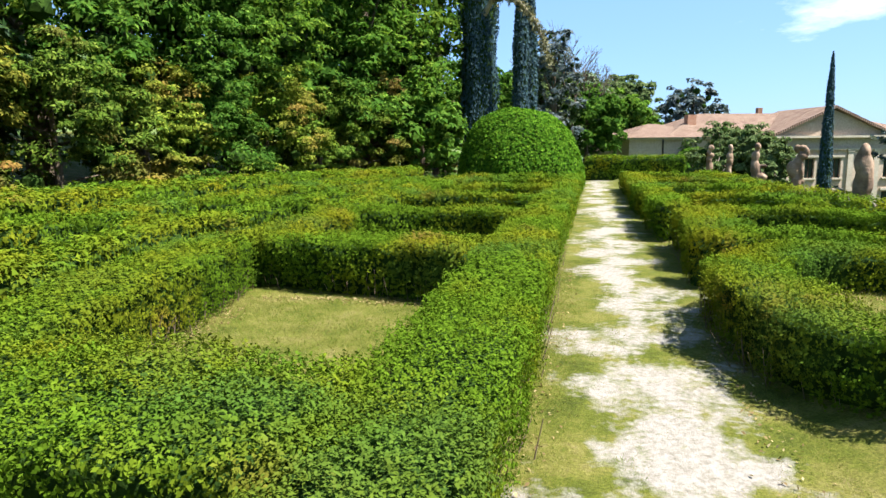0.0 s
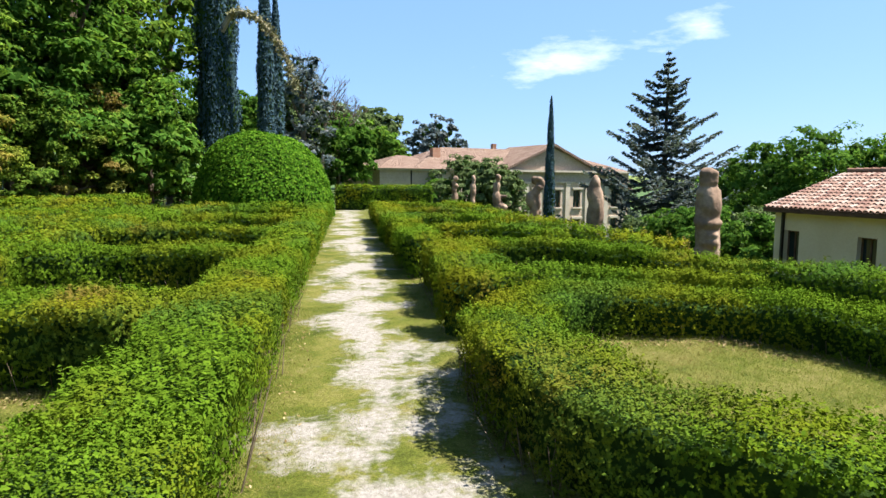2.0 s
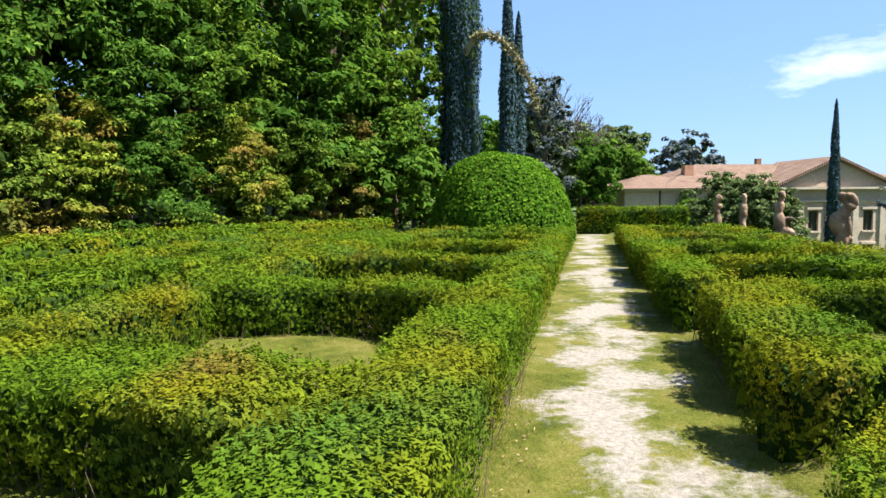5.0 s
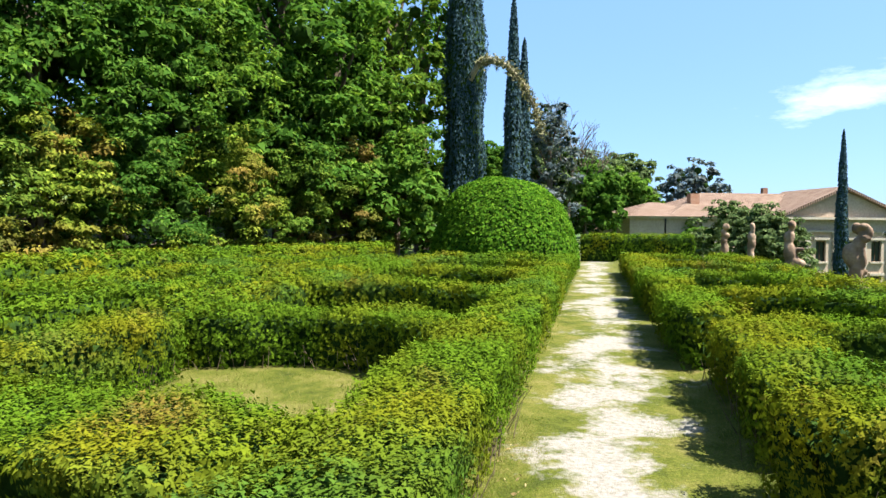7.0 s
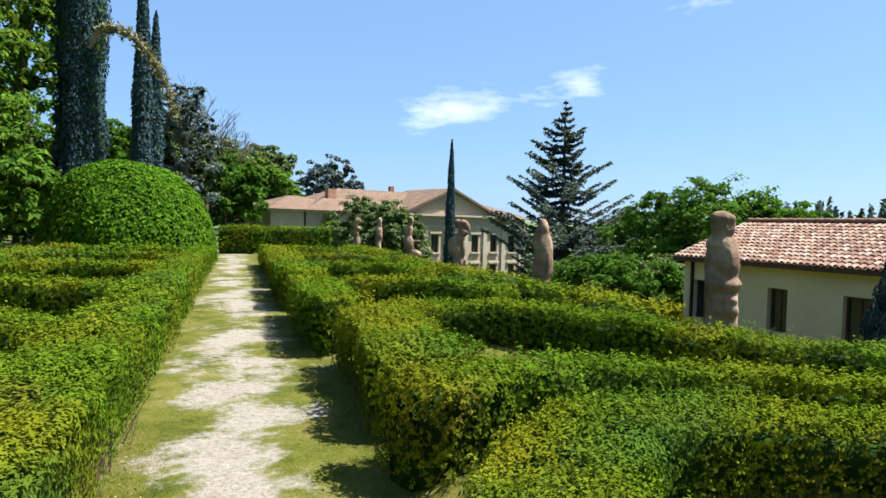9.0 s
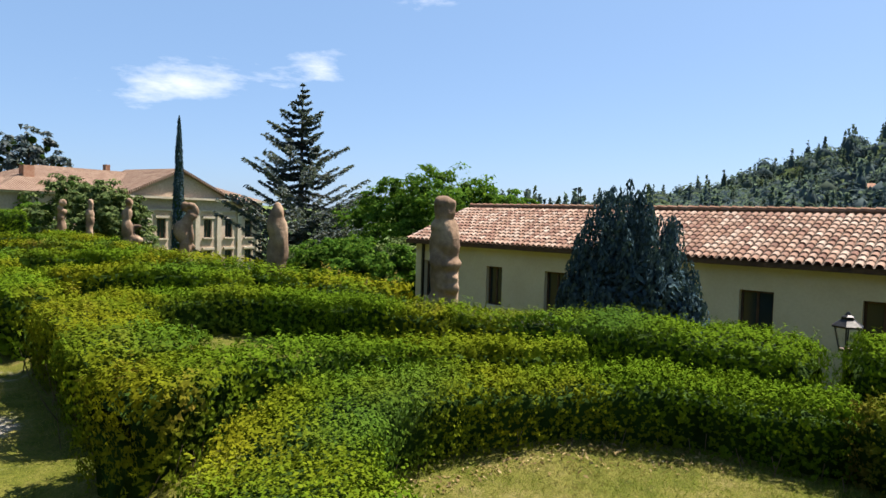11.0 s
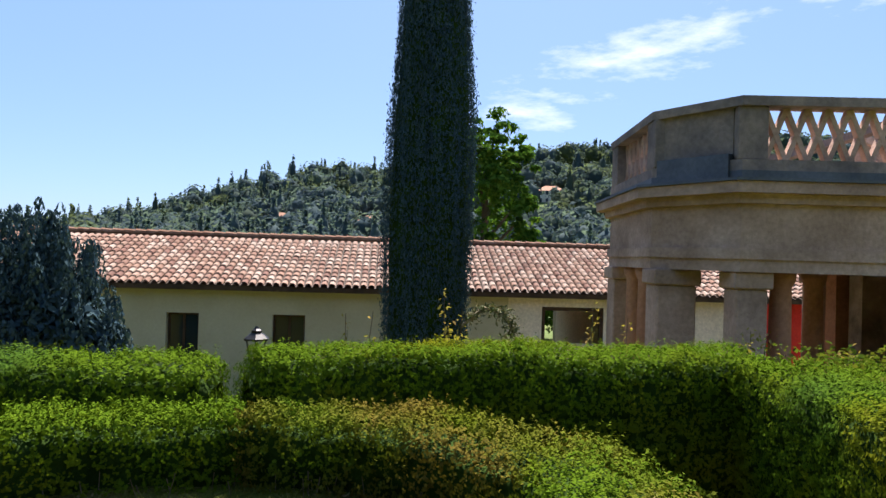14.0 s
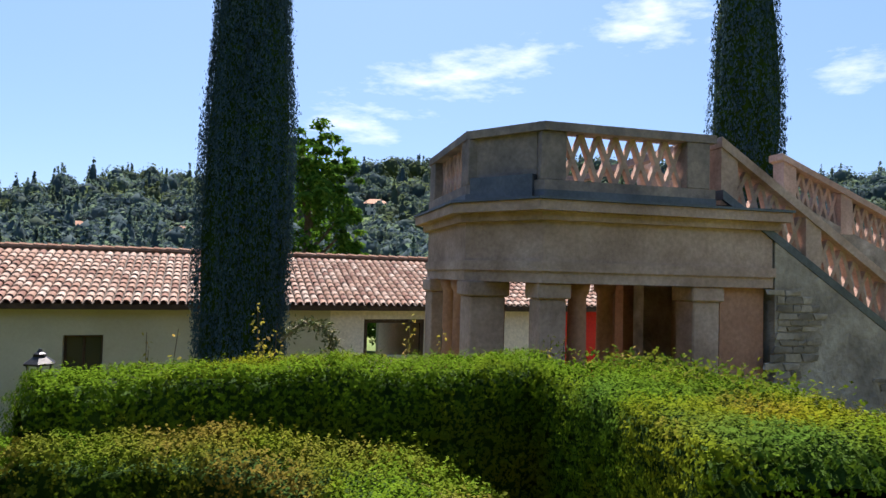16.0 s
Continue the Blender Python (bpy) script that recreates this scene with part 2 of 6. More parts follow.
VILLA_TRIM = surface("villa_stone_trim", [(0.3, (0.360, 0.306, 0.234)), (0.7, (0.468, 0.405, 0.315))], 0.8, 0.9, 9.0, bump=0.3)
RED_WALL = surface("red_plaster", [(0.35, (0.55, 0.03, 0.02)), (0.65, (0.66, 0.05, 0.03))], 0.8, 0.85, 14.0, bump=0.2)
TERRA = surface("terracotta_tile", [(0.25, (0.214, 0.101, 0.059)), (0.5, (0.296, 0.160, 0.101)), (0.75, (0.356, 0.237, 0.166))], 3.0, 0.9, 25.0, bump=0.4, per_object=0.3)
STONE = surface("weathered_sandstone", [(0.25, (0.254, 0.164, 0.121)), (0.5, (0.435, 0.294, 0.228)), (0.8, (0.614, 0.448, 0.364))], 1.3, 0.92, 18.0, bump=0.6, bump_scale=35.0)
STONE_DARK = surface("lichen_stone", [(0.3, (0.136, 0.112, 0.105)), (0.55, (0.273, 0.212, 0.178)), (0.8, (0.504, 0.375, 0.287))], 1.6, 0.95, 16.0, bump=0.6, bump_scale=30.0)
STATUE = surface("statue_stone", [(0.28, (0.081, 0.059, 0.045)), (0.5, (0.225, 0.149, 0.099)), (0.75, (0.405, 0.306, 0.216))], 2.6, 0.92, 22.0, bump=0.7, bump_scale=28.0)
COLUMN = surface("rose_column_stone", [(0.3, (0.380, 0.180, 0.114)), (0.7, (0.494, 0.266, 0.180))], 1.5, 0.9, 15.0, bump=0.4)
RUBBLE = surface("rubble_wall", [(0.3, (0.185, 0.152, 0.125)), (0.5, (0.330, 0.271, 0.218)), (0.75, (0.502, 0.422, 0.343))], 1.8, 0.95, 9.0, bump=0.9, bump_scale=9.0, dist=0.04)
RUBBLE_STONE = surface("rubble_stone", [(0.3, (0.192, 0.156, 0.120)), (0.55, (0.312, 0.252, 0.198)), (0.8, (0.456, 0.378, 0.306))], 2.5, 0.95, 14.0, bump=0.7, bump_scale=20.0, per_object=0.35)
LEAD = surface("lead_flashing", [(0.3, (0.07, 0.075, 0.085)), (0.7, (0.13, 0.135, 0.15))], 2.0, 0.5, 20.0, metal=0.6, bump=0.2)
WOOD_DARK = surface("dark_timber", [(0.3, (0.035, 0.022, 0.015)), (0.7, (0.08, 0.05, 0.03))], 3.0, 0.7, 30.0, bump=0.3)
IRON = surface("black_iron", [(0.3, (0.015, 0.015, 0.016)), (0.7, (0.035, 0.034, 0.033))], 6.0, 0.45, 40.0, metal=0.8, bump=0.2)
REVEAL = surface("window_surround", [(0.3, (0.50, 0.44, 0.33)), (0.7, (0.58, 0.52, 0.40))], 1.5, 0.9, 20.0, bump=0.2)
# walls behind the windows: the rooms' missing light is put into the colour
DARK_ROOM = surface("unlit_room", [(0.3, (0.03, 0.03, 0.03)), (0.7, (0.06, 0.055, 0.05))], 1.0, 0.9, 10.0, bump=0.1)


def glass_mat():
    m, n, l, p, o = node_mat("window_glass")
    p.inputs["Base Color"].default_value = (0.010, 0.018, 0.020, 1)
    p.inputs["Roughness"].default_value = 0.08
    p.inputs["Specular IOR Level"].default_value = 0.3
    return m


GLASS = glass_mat()
CU, SU = 0.9763, 0.2164


def G(u, v):
    """World x, y from the garden's own axes: u along the path, v across it to the right."""
    return SU * u + CU * v, CU * u - SU * v


def UV(x, y):
    return SU * x + CU * y, CU * x - SU * y


def ground_mat():
    m, n, l, p, o = node_mat("path_and_turf")
    geo = n.new("ShaderNodeNewGeometry")
    sep = n.new("ShaderNodeSeparateXYZ")
    l.new(geo.outputs["Position"], sep.inputs["Vector"])

    def maths(op, a, b):
        k = n.new("ShaderNodeMath")
        k.operation = op
        for i, v in enumerate((a, b)):
            if isinstance(v, (int, float)):
                k.inputs[i].default_value = v
            else:
                l.new(v, k.inputs[i])
        return k.outputs[0]

    across = maths("SUBTRACT", maths("MULTIPLY", sep.outputs["X"], CU), maths("MULTIPLY", sep.outputs["Y"], SU))
    wob = noise_node(n, l, 1.1, 5.0, 0.6, vec=geo.outputs["Position"])
    fine = noise_node(n, l, 9.0, 6.0, 0.7, vec=geo.outputs["Position"])
    off = maths("ABSOLUTE", maths("SUBTRACT", across, 0.38), 0)
    core = maths("SUBTRACT", 0.70, off)
    worn = maths("ADD", maths("MULTIPLY", core, 0.9), maths("ADD", maths("MULTIPLY", maths("SUBTRACT", wob.outputs["Fac"], 0.5), 3.4), maths("MULTIPLY", maths("SUBTRACT", fine.outputs["Fac"], 0.5), 1.6)))
    k = n.new("ShaderNodeMapRange")
    k.inputs["From Min"].default_value, k.inputs["From Max"].default_value = 0.22, 0.62
    l.new(worn, k.inputs["Value"])
    turf = ramp(n, [(0.34, (0.034, 0.046, 0.006)), (0.46, (0.080, 0.090, 0.012)), (0.56, (0.122, 0.116, 0.026)), (0.68, (0.175, 0.145, 0.058))])
    tn = noise_node(n, l, 1.8, 10.0, 0.78, vec=geo.outputs["Position"])
    l.new(tn.outputs["Fac"], turf.inputs["Fac"])
    grit = ramp(n, [(0.3, (0.13, 0.11, 0.083)), (0.5, (0.225, 0.203, 0.17)), (0.75, (0.30, 0.277, 0.24))])
    gn = noise_node(n, l, 26.0, 6.0, 0.7, vec=geo.outputs["Position"])
    l.new(gn.outputs["Fac"], grit.inputs["Fac"])
    off_field = n.new("ShaderNodeVectorMath")
    off_field.operation = "LENGTH"
    l.new(geo.outputs["Position"], off_field.inputs[0])
    wood = n.new("ShaderNodeMapRange")
    wood.inputs["From Min"].default_value, wood.inputs["From Max"].default_value = 28.0, 60.0
    l.new(off_field.outputs["Value"], wood.inputs["Value"])
    meadow = ramp(n, [(0.35, (0.05, 0.085, 0.03)), (0.55, (0.08, 0.12, 0.035)), (0.7, (0.13, 0.15, 0.04))])
    mn = noise_node(n, l, 0.02, 4.0, vec=geo.outputs["Position"])
    l.new(mn.outputs["Fac"], meadow.inputs["Fac"])
    straw = ramp(n, [(0.32, (0.55, 0.56, 0.5)), (0.66, (1.2, 1.18, 1.15))])
    sn = noise_node(n, l, 70.0, 4.0, 0.7, vec=geo.outputs["Position"])
    l.new(sn.outputs["Fac"], straw.inputs["Fac"])
    turf = turf.outputs["Color"]
    turf = mixed(n, l, turf, straw.outputs["Color"], 1.0, "MULTIPLY")
    here = mixed(n, l, turf, grit.outputs["Color"], k.outputs["Result"])
    l.new(mixed(n, l, here, meadow.outputs["Color"], wood.outputs["Result"]), p.inputs["Base Color"])
    p.inputs["Roughness"].default_value, p.inputs["Specular IOR Level"].default_value = 0.95, 0.1
    bn = n.new("ShaderNodeBump")
    bn.inputs["Strength"].default_value, bn.inputs["Distance"].default_value = 0.7, 0.02
    bx = noise_node(n, l, 45.0, 5.0, 0.7, vec=geo.outputs["Position"])
    l.new(bx.outputs["Fac"], bn.inputs["Height"])
    l.new(bn.outputs["Normal"], p.inputs["Normal"])
    return m


TURF = ground_mat()
RNG = np.random.default_rng(7)


# ---- builders ----
def link(name, me, material, parent=None, label=""):
    if material and not me.materials:
        me.materials.append(material)
    ob = new(name, me)
    if parent:
        ob.parent = parent
    if label:
        ob["label"] = label
    return ob


def part(name, bm, material, parent=None, label="", smooth=False):
    me = bpy.data.meshes.new(name)
    bm.to_mesh(me)
    bm.free()
    if smooth:
        me.polygons.foreach_set("use_smooth", [True] * len(me.polygons))
    return link(name, me, material, parent, label)


def thing(name, m, label, category, group="", kind=""):
    ob = new(name)
    ob.matrix_world = m
    return tagged(ob, label, category, group, kind)


def quads_mesh(name, V, Q):
    """A mesh from vertex and quad arrays."""
    me = bpy.data.meshes.new(name)
    V, Q = np.asarray(V, np.float32), np.asarray(Q, np.int32)
    me.vertices.add(len(V))
    me.vertices.foreach_set("co", V.ravel())
    me.loops.add(Q.size)
    me.loops.foreach_set("vertex_index", Q.ravel())
    me.polygons.add(len(Q))
    me.polygons.foreach_set("loop_start", np.arange(0, Q.size, Q.shape[1], dtype=np.int32))
    me.update(calc_edges=True)
    return me


def unit(a):
    return a / np.maximum(np.linalg.norm(a, axis=1, keepdims=True), 1e-9)


def leaves(name, P, N, size, tilt=0.7, aspect=0.6, rise=0.0, spread=0.4, grow=None, plain=False):
    """One small folded blade at each point, facing about along its normal."""
    n = len(P)
    nn = unit(N + tilt * RNG.standard_normal((n, 3)))
    ref = RNG.standard_normal((n, 3))
    if rise:
        ref = ref * (1 - rise) + np.array([0, 0, 2.0]) * rise
    if grow is not None:
        ref = ref * 0.35 + grow
    tt = unit(ref - nn * np.sum(ref * nn, axis=1, keepdims=True))
    bb = np.cross(nn, tt)
    a = (size * RNG.uniform(1 - spread, 1 + spread, n))[:, None]
    fold = nn * a * 0.12
    if plain:
        V = np.stack([P - tt * a * 0.4 + bb * a * aspect * 0.6, P + tt * a * 0.6, P - tt * a * 0.4 - bb * a * aspect * 0.6], 1).reshape(-1, 3)
        return quads_mesh(name, V, np.arange(3 * n).reshape(-1, 3))
    V = np.stack([P - tt * a * 0.5, P + bb * a * aspect * 0.5 + fold + tt * a * 0.05, P + tt * a * 0.5, P - bb * a * aspect * 0.5 + fold + tt * a * 0.05], 1).reshape(-1, 3)
    return quads_mesh(name, V, np.arange(4 * n).reshape(-1, 4))


def on_quads(V, Q, count):
    """Random points on quads, with normals, by area."""
    a, b, c, d = (V[Q[:, i]] for i in range(4))
    T = np.concatenate([np.stack([a, b, c], 1), np.stack([a, c, d], 1)])
    cr = np.cross(T[:, 1] - T[:, 0], T[:, 2] - T[:, 0])
    ar = np.linalg.norm(cr, axis=1)
    count = int(count if count > 0 else -count * ar.sum() / 2)
    k = RNG.choice(len(T), count, p=ar / ar.sum())
    r1, r2 = np.sqrt(RNG.random(count))[:, None], RNG.random(count)[:, None]
    return T[k, 0] * (1 - r1) + T[k, 1] * r1 * (1 - r2) + T[k, 2] * r1 * r2, unit(cr[k])


def waves(P, scale, seed):
    """A smooth, cheap field of bumps between about -1 and 1."""
    r = np.random.default_rng(seed)
    out = np.zeros(len(P))
    for k in range(6):
        d = r.standard_normal(3)
        out += np.sin(P @ (d / np.linalg.norm(d)) * scale * r.uniform(0.6, 1.9) + r.uniform(0, 6.3)) / 6 * 1.6
    return out


def box(bm, x0, y0, z0, x1, y1, z1, bevel=0.0):
    m = Matrix.Translation(((x0 + x1) / 2, (y0 + y1) / 2, (z0 + z1) / 2)) @ Matrix.Diagonal((x1 - x0, y1 - y0, z1 - z0, 1))
    made = bmesh.ops.create_cube(bm, size=1, matrix=m)
    if bevel:
        vs = made["verts"]
        es = list({e for v in vs for e in v.link_edges})
        bmesh.ops.bevel(bm, geom=es, offset=bevel, segments=1, affect="EDGES")
    return bm


def lathe(bm, profile, seg=12, m=Matrix()):
    """A turned solid from (radius, height) pairs."""
    rings = []
    for r, z in profile:
        rings.append([bm.verts.new(m @ Vector((r * math.cos(2 * math.pi * i / seg), r * math.sin(2 * math.pi * i / seg), z))) for i in range(seg)])
    for a, b in zip(rings, rings[1:]):
        for i in range(seg):
            bm.faces.new((a[i], a[(i + 1) % seg], b[(i + 1) % seg], b[i]))
    bm.faces.new(rings[0][::-1])
    bm.faces.new(rings[-1])
    return bm


def tube(bm, pts, radii, seg=7):
    pts = [Vector(p) for p in pts]
    rings = []
    for i, p in enumerate(pts):
        d = (pts[min(i + 1, len(pts) - 1)] - pts[max(i - 1, 0)]).normalized()
        s = d.cross(Vector((0.3, 0.9, 0.2))).normalized()
        t = d.cross(s)
        rings.append([bm.verts.new(p + (s * math.cos(2 * math.pi * k / seg) + t * math.sin(2 * math.pi * k / seg)) * radii[i]) for k in range(seg)])
    for a, b in zip(rings, rings[1:]):
        for k in range(seg):
            bm.faces.new((a[k], a[(k + 1) % seg], b[(k + 1) % seg], b[k]))
    bm.faces.new(rings[0][::-1])
    bm.faces.new(rings[-1])
    return bm


def resample(pts, widths, step):
    pts = np.array(pts, float)
    d = np.concatenate([[0], np.cumsum(np.linalg.norm(np.diff(pts, axis=0), axis=1))])
    fine = np.linspace(0, d[-1], max(4, int(d[-1] / step)))
    out = np.stack([np.interp(fine, d, pts[:, 0]), np.interp(fine, d, pts[:, 1])], 1)
    w = np.interp(fine, d, widths)
    for _ in range(max(1, int(0.25 / step))):
        out[1:-1] = (out[:-2] + 2 * out[1:-1] + out[2:]) / 4
    return out, w


SECTION = [(-0.84, 0.0), (-0.89, 0.2), (-0.94, 0.45), (-0.98, 0.7), (-1.0, 0.88), (-0.94, 0.97), (-0.6, 1.0), (0.0, 1.005), (0.6, 1.0), (0.94, 0.97), (1.0, 0.88), (0.98, 0.7), (0.94, 0.45), (0.89, 0.2), (0.84, 0.0)]


def bare_stems(line, side, w, h, root):
    """Dry stems that show along the thin foot of a hedge, leaning outwards."""
    k = int(len(line) * 5)
    at = RNG.integers(0, len(line), k)
    hand = RNG.choice([-1.0, 1.0], k)[:, None]
    foot = line[at] + side[at] * hand * (w[at] * RNG.uniform(0.24, 0.42, k))[:, None] + RNG.standard_normal((k, 2)) * 0.04
    top = foot + side[at] * hand * RNG.uniform(0.0, 0.07, (k, 1)) + RNG.standard_normal((k, 2)) * 0.05
    A = np.concatenate([foot, np.zeros((k, 1))], 1)
    B = np.concatenate([top, (h * RNG.uniform(0.25, 0.55, k))[:, None]], 1)
    rad = RNG.uniform(0.003, 0.007, k)
    V = []
    for end, f in ((A, 1.0), (B, 0.5)):
        for j in range(3):
            a = 2 * math.pi * j / 3
            V.append(end + np.stack([rad * f * math.cos(a), rad * f * math.sin(a), np.zeros(k)], 1))
    V = np.stack(V, 1).reshape(-1, 3)
    b = np.arange(k) * 6
    Q = np.concatenate([np.stack([b + j, b + (j + 1) % 3, b + 3 + (j + 1) % 3, b + 3 + j], 1) for j in range(3)])
    link("stem_tangle", quads_mesh("stem_tangle", V, Q), DEAD_STEM, root, "dry brown stems at the hedge's foot")["kind"] = "stuff"


def hedge(label, pts, width, h=0.55, density=900, leaf=0.034, step=0.12, rough=0.036, mat=None, group="clipped maze hedges", name="box_hedge", base=-0.08):
    """A clipped hedge along a line: a solid body coloured dark as inner shade, under a dense coat of leaves."""
    h = h - base
    widths = [width] * len(pts) if isinstance(width, (int, float)) else width
    line, w = resample(pts, widths, step)
    d = np.gradient(line, axis=0)
    d = unit(d)
    side = np.stack([d[:, 1], -d[:, 0]], 1)
    mid = line.mean(axis=0)
    ends = [(line[0] - d[0] * 0.07, side[0], w[0] * 0.72, 0.93)] + [(line[i], side[i], w[i], 1.0) for i in range(len(line))] + [(line[-1] + d[-1] * 0.07, side[-1], w[-1] * 0.72, 0.93)]
    sec = np.array(SECTION)
    V = []
    for p, s, ww, hh in ends:
        xy = p[None, :] + s[None, :] * (sec[:, :1] * ww * 0.5)
        V.append(np.concatenate([xy, sec[:, 1:] * h * hh + base], 1))
    V = np.array(V)
    m, k = V.shape[0], V.shape[1]
    ids = np.arange(m * k).reshape(m, k)
    Q = np.stack([ids[:-1, :-1], ids[:-1, 1:], ids[1:, 1:], ids[1:, :-1]], -1).reshape(-1, 4)
    caps = []
    for row, flip in ((ids[0], False), (ids[-1], True)):
        for i in range(k // 2):
            q = [row[i], row[i + 1], row[k - 2 - i], row[k - 1 - i]]
            if len(set(q)) == 4:
                caps.append(q[::-1] if flip else q)
    Q = np.concatenate([Q, np.array(caps)])
    F = V.reshape(-1, 3)
    axis = np.repeat(np.stack([e[0] for e in ends]), k, axis=0)
    out = np.concatenate([F[:, :2] - axis, np.zeros((len(F), 1))], 1) * 1.4
    out[:, 2] = (F[:, 2] - base) * 0.8
    out = unit(out)
    F = F + out * (waves(F, 2.2, 14) * rough * 0.6 + waves(F, 4.5, 11) * rough * 1.1 + waves(F, 9.0, 13) * rough * 0.8 + waves(F, 19.0, 12) * rough * 0.7)[:, None] * np.clip((F[:, 2:] - base) * 4, 0.2, 1)
    B, N = on_quads(F, Q, -density / 4)
    keep = (B[:, 2] - base > 0.26 * RNG.random(len(B)) * h) & ((N[:, 2] > 0.35) | (RNG.random(len(B)) < 0.62))
    B, N = B[keep], N[keep]
    k = len(B)
    stem = unit(N * 0.85 + np.array([0, 0, 0.4]) + 0.4 * RNG.standard_normal((k, 3)))
    B = B + N * (-0.004 - 0.10 * RNG.random(k) ** 1.4)[:, None] + stem * (RNG.random(k) ** 14 * 0.075)[:, None]
    P, M, W = [], [], []
    for j in range(4):
        turn = RNG.standard_normal((k, 3))
        turn = unit(turn - stem * np.sum(turn * stem, axis=1, keepdims=True))
        P.append(B + stem * (leaf * (0.25 + 0.42 * j)) + turn * leaf * 0.4)
        M.append(stem * 0.2 + N - turn * 0.2)
        W.append(turn * 0.8 + stem * (0.45 + 0.2 * j))
    P, N, W = np.concatenate(P), np.concatenate(M), np.concatenate(W)
    root = thing(name, Matrix.Translation((mid[0], mid[1], base)), label, "hedge", group)
    shift = np.array([mid[0], mid[1], base])
    link("shade_body", quads_mesh("shade_body", F - out * 0.125 - shift, Q), SHADED_CORE, root, "solid hedge body, coloured dark as the shade among its twigs")
    if leaf < 0.0285 and base > -0.2:
        bare_stems(line - mid, side, w, h, root)
    link("foliage", leaves("foliage", P - shift, N, leaf, 0.34 if leaf < 0.0245 else 0.18, 0.58, grow=W, plain=leaf > 0.024), mat or BOX_LEAF, root)
    return root


# ---- ground ----
def terrain():
    def edge(u):
        return np.where(u > 9.3, 5.35, np.where(u > 3.2, 7.05, 7.75))

    us = np.concatenate([-np.geomspace(600, 12, 22), np.arange(-11, 46, 0.45), np.geomspace(47, 900, 30)])
    vs = np.concatenate([-np.geomspace(600, 25, 22), np.arange(-24, -1, 0.8), np.arange(-1, 9.4, 0.2), np.arange(9.6, 40, 1.2), np.geomspace(42, 900, 34)])
    U, Vv = np.meshgrid(us, vs, indexing="ij")
    X, Y = SU * U + CU * Vv, CU * U - SU * Vv
    drop = np.clip((Vv - edge(U)) / 0.25, 0, 1)
    far = np.hypot(X - 1.2, Y - 3.6)
    Z = -3.18 * drop - np.clip((far - 30) / 40, 0, 1) * 2.6 * drop
    bank = np.clip((-(Vv + 14.5) + np.clip(U - 18, 0, 16) * 0.3) / 10, 0, 1)
    Z = Z + bank * 2.5 * (1 - drop)
    az = np.degrees(np.arctan2(X - 1.2, Y - 3.6))
    ridge = np.interp(az, [-180, -20, 10, 50, 62, 70, 78, 84, 92, 104, 112, 120, 135, 150, 180], [0.10, 0.12, 0.03, 0.005, 0.0, 0.012, 0.046, 0.082, 0.118, 0.13, 0.15, 0.16, 0.15, 0.12, 0.10])
    climb = np.clip((far - 110) / 190, 0, 1)
    Z = Z + (ridge * 300 + 6) * climb ** 1.3 * (1 + 0.08 * np.sin(X * 0.045) * np.sin(Y * 0.037)) + np.clip((far - 300) / 300, 0, 1) * 20 * (az > 95)
    step = lambda a, b, x: np.clip((x - a) / (b - a), 0, 1)
    bed = step(1.25, 1.7, Vv) * (1 - step(4.3, 4.8, Vv)) * 0.17 * (far < 40) + step(0.55, 0.8, -Vv) * (1 - step(9, 11, -Vv)) * 0.03
    low = step(5.0, 5.5, Vv) * (1 - drop) * np.where(U < 3.4, 0.95, 0.3) + (1 - step(2.25, 2.55, U)) * step(2.2, 2.8, Vv) * (1 - step(5.0, 5.5, Vv)) * 0.95
    Z = Z + (bed - low) * (1 - drop) - 0.05 * (far < 60) * (1 - drop)
    near = (far < 25) & (Vv < 5)
    Z = Z + near * 0.015 * (np.sin(X * 5.1 + 1) * np.sin(Y * 4.3) + np.sin(X * 2.3) * np.cos(Y * 2.9))
    ids = np.arange(U.size).reshape(U.shape)
    Q = np.stack([ids[:-1, :-1], ids[:-1, 1:], ids[1:, 1:], ids[1:, :-1]], -1).reshape(-1, 4)[:, ::-1]
    me = quads_mesh("ground", np.stack([X, Y, Z], -1).reshape(-1, 3), Q)
    me.polygons.foreach_set("use_smooth", [True] * len(me.polygons))
    return tagged(link("ground", me, TURF), "dry turf and pale gravel path of a terraced garden", "ground", kind="structure"), (us, vs, Z)


ground, GRID = terrain()


def height(x, y):
    u, v = UV(x, y)
    i, j = int(np.argmin(abs(GRID[0] - u))), int(np.argmin(abs(GRID[1] - v)))
    return float(GRID[2][i, j])


# ---- hedges of the maze ----
def gp(*uv):
    return [G(u, v) for u, v in uv]


MID, FAR = 2800, 1100
# beside the path on its planted side
hedge("long clipped box hedge lining the gravel path", gp((-0.6, -0.59), (1, -0.60), (2.5, -0.60), (3.9, -0.61)), 0.70, density=12500, leaf=0.0185)
hedge("long clipped box hedge lining the gravel path", gp((3.95, -0.61), (5.5, -0.62), (7, -0.62), (9, -0.62)), 0.70, density=8000, leaf=0.025)
hedge("long clipped box hedge lining the gravel path", gp((9.1, -0.62), (13, -0.56), (18, -0.5), (23.5, -0.4)), [0.7, 0.66, 0.6, 0.6], density=MID, leaf=0.04)
hedge("broad clipped box hedge closing a small grass square", [(-0.45, 2.25), (-1.2, 2.4), (-2.2, 2.65), (-3.6, 3.2)], [1.2, 1.15, 1.0, 0.9], density=9500, leaf=0.021)
hedge("clipped box hedge beside a small grass square", [(-2.45, 3.4), (-2.42, 4.7), (-2.33, 5.9), (-2.35, 7.2)], 0.75, density=7500, leaf=0.025)
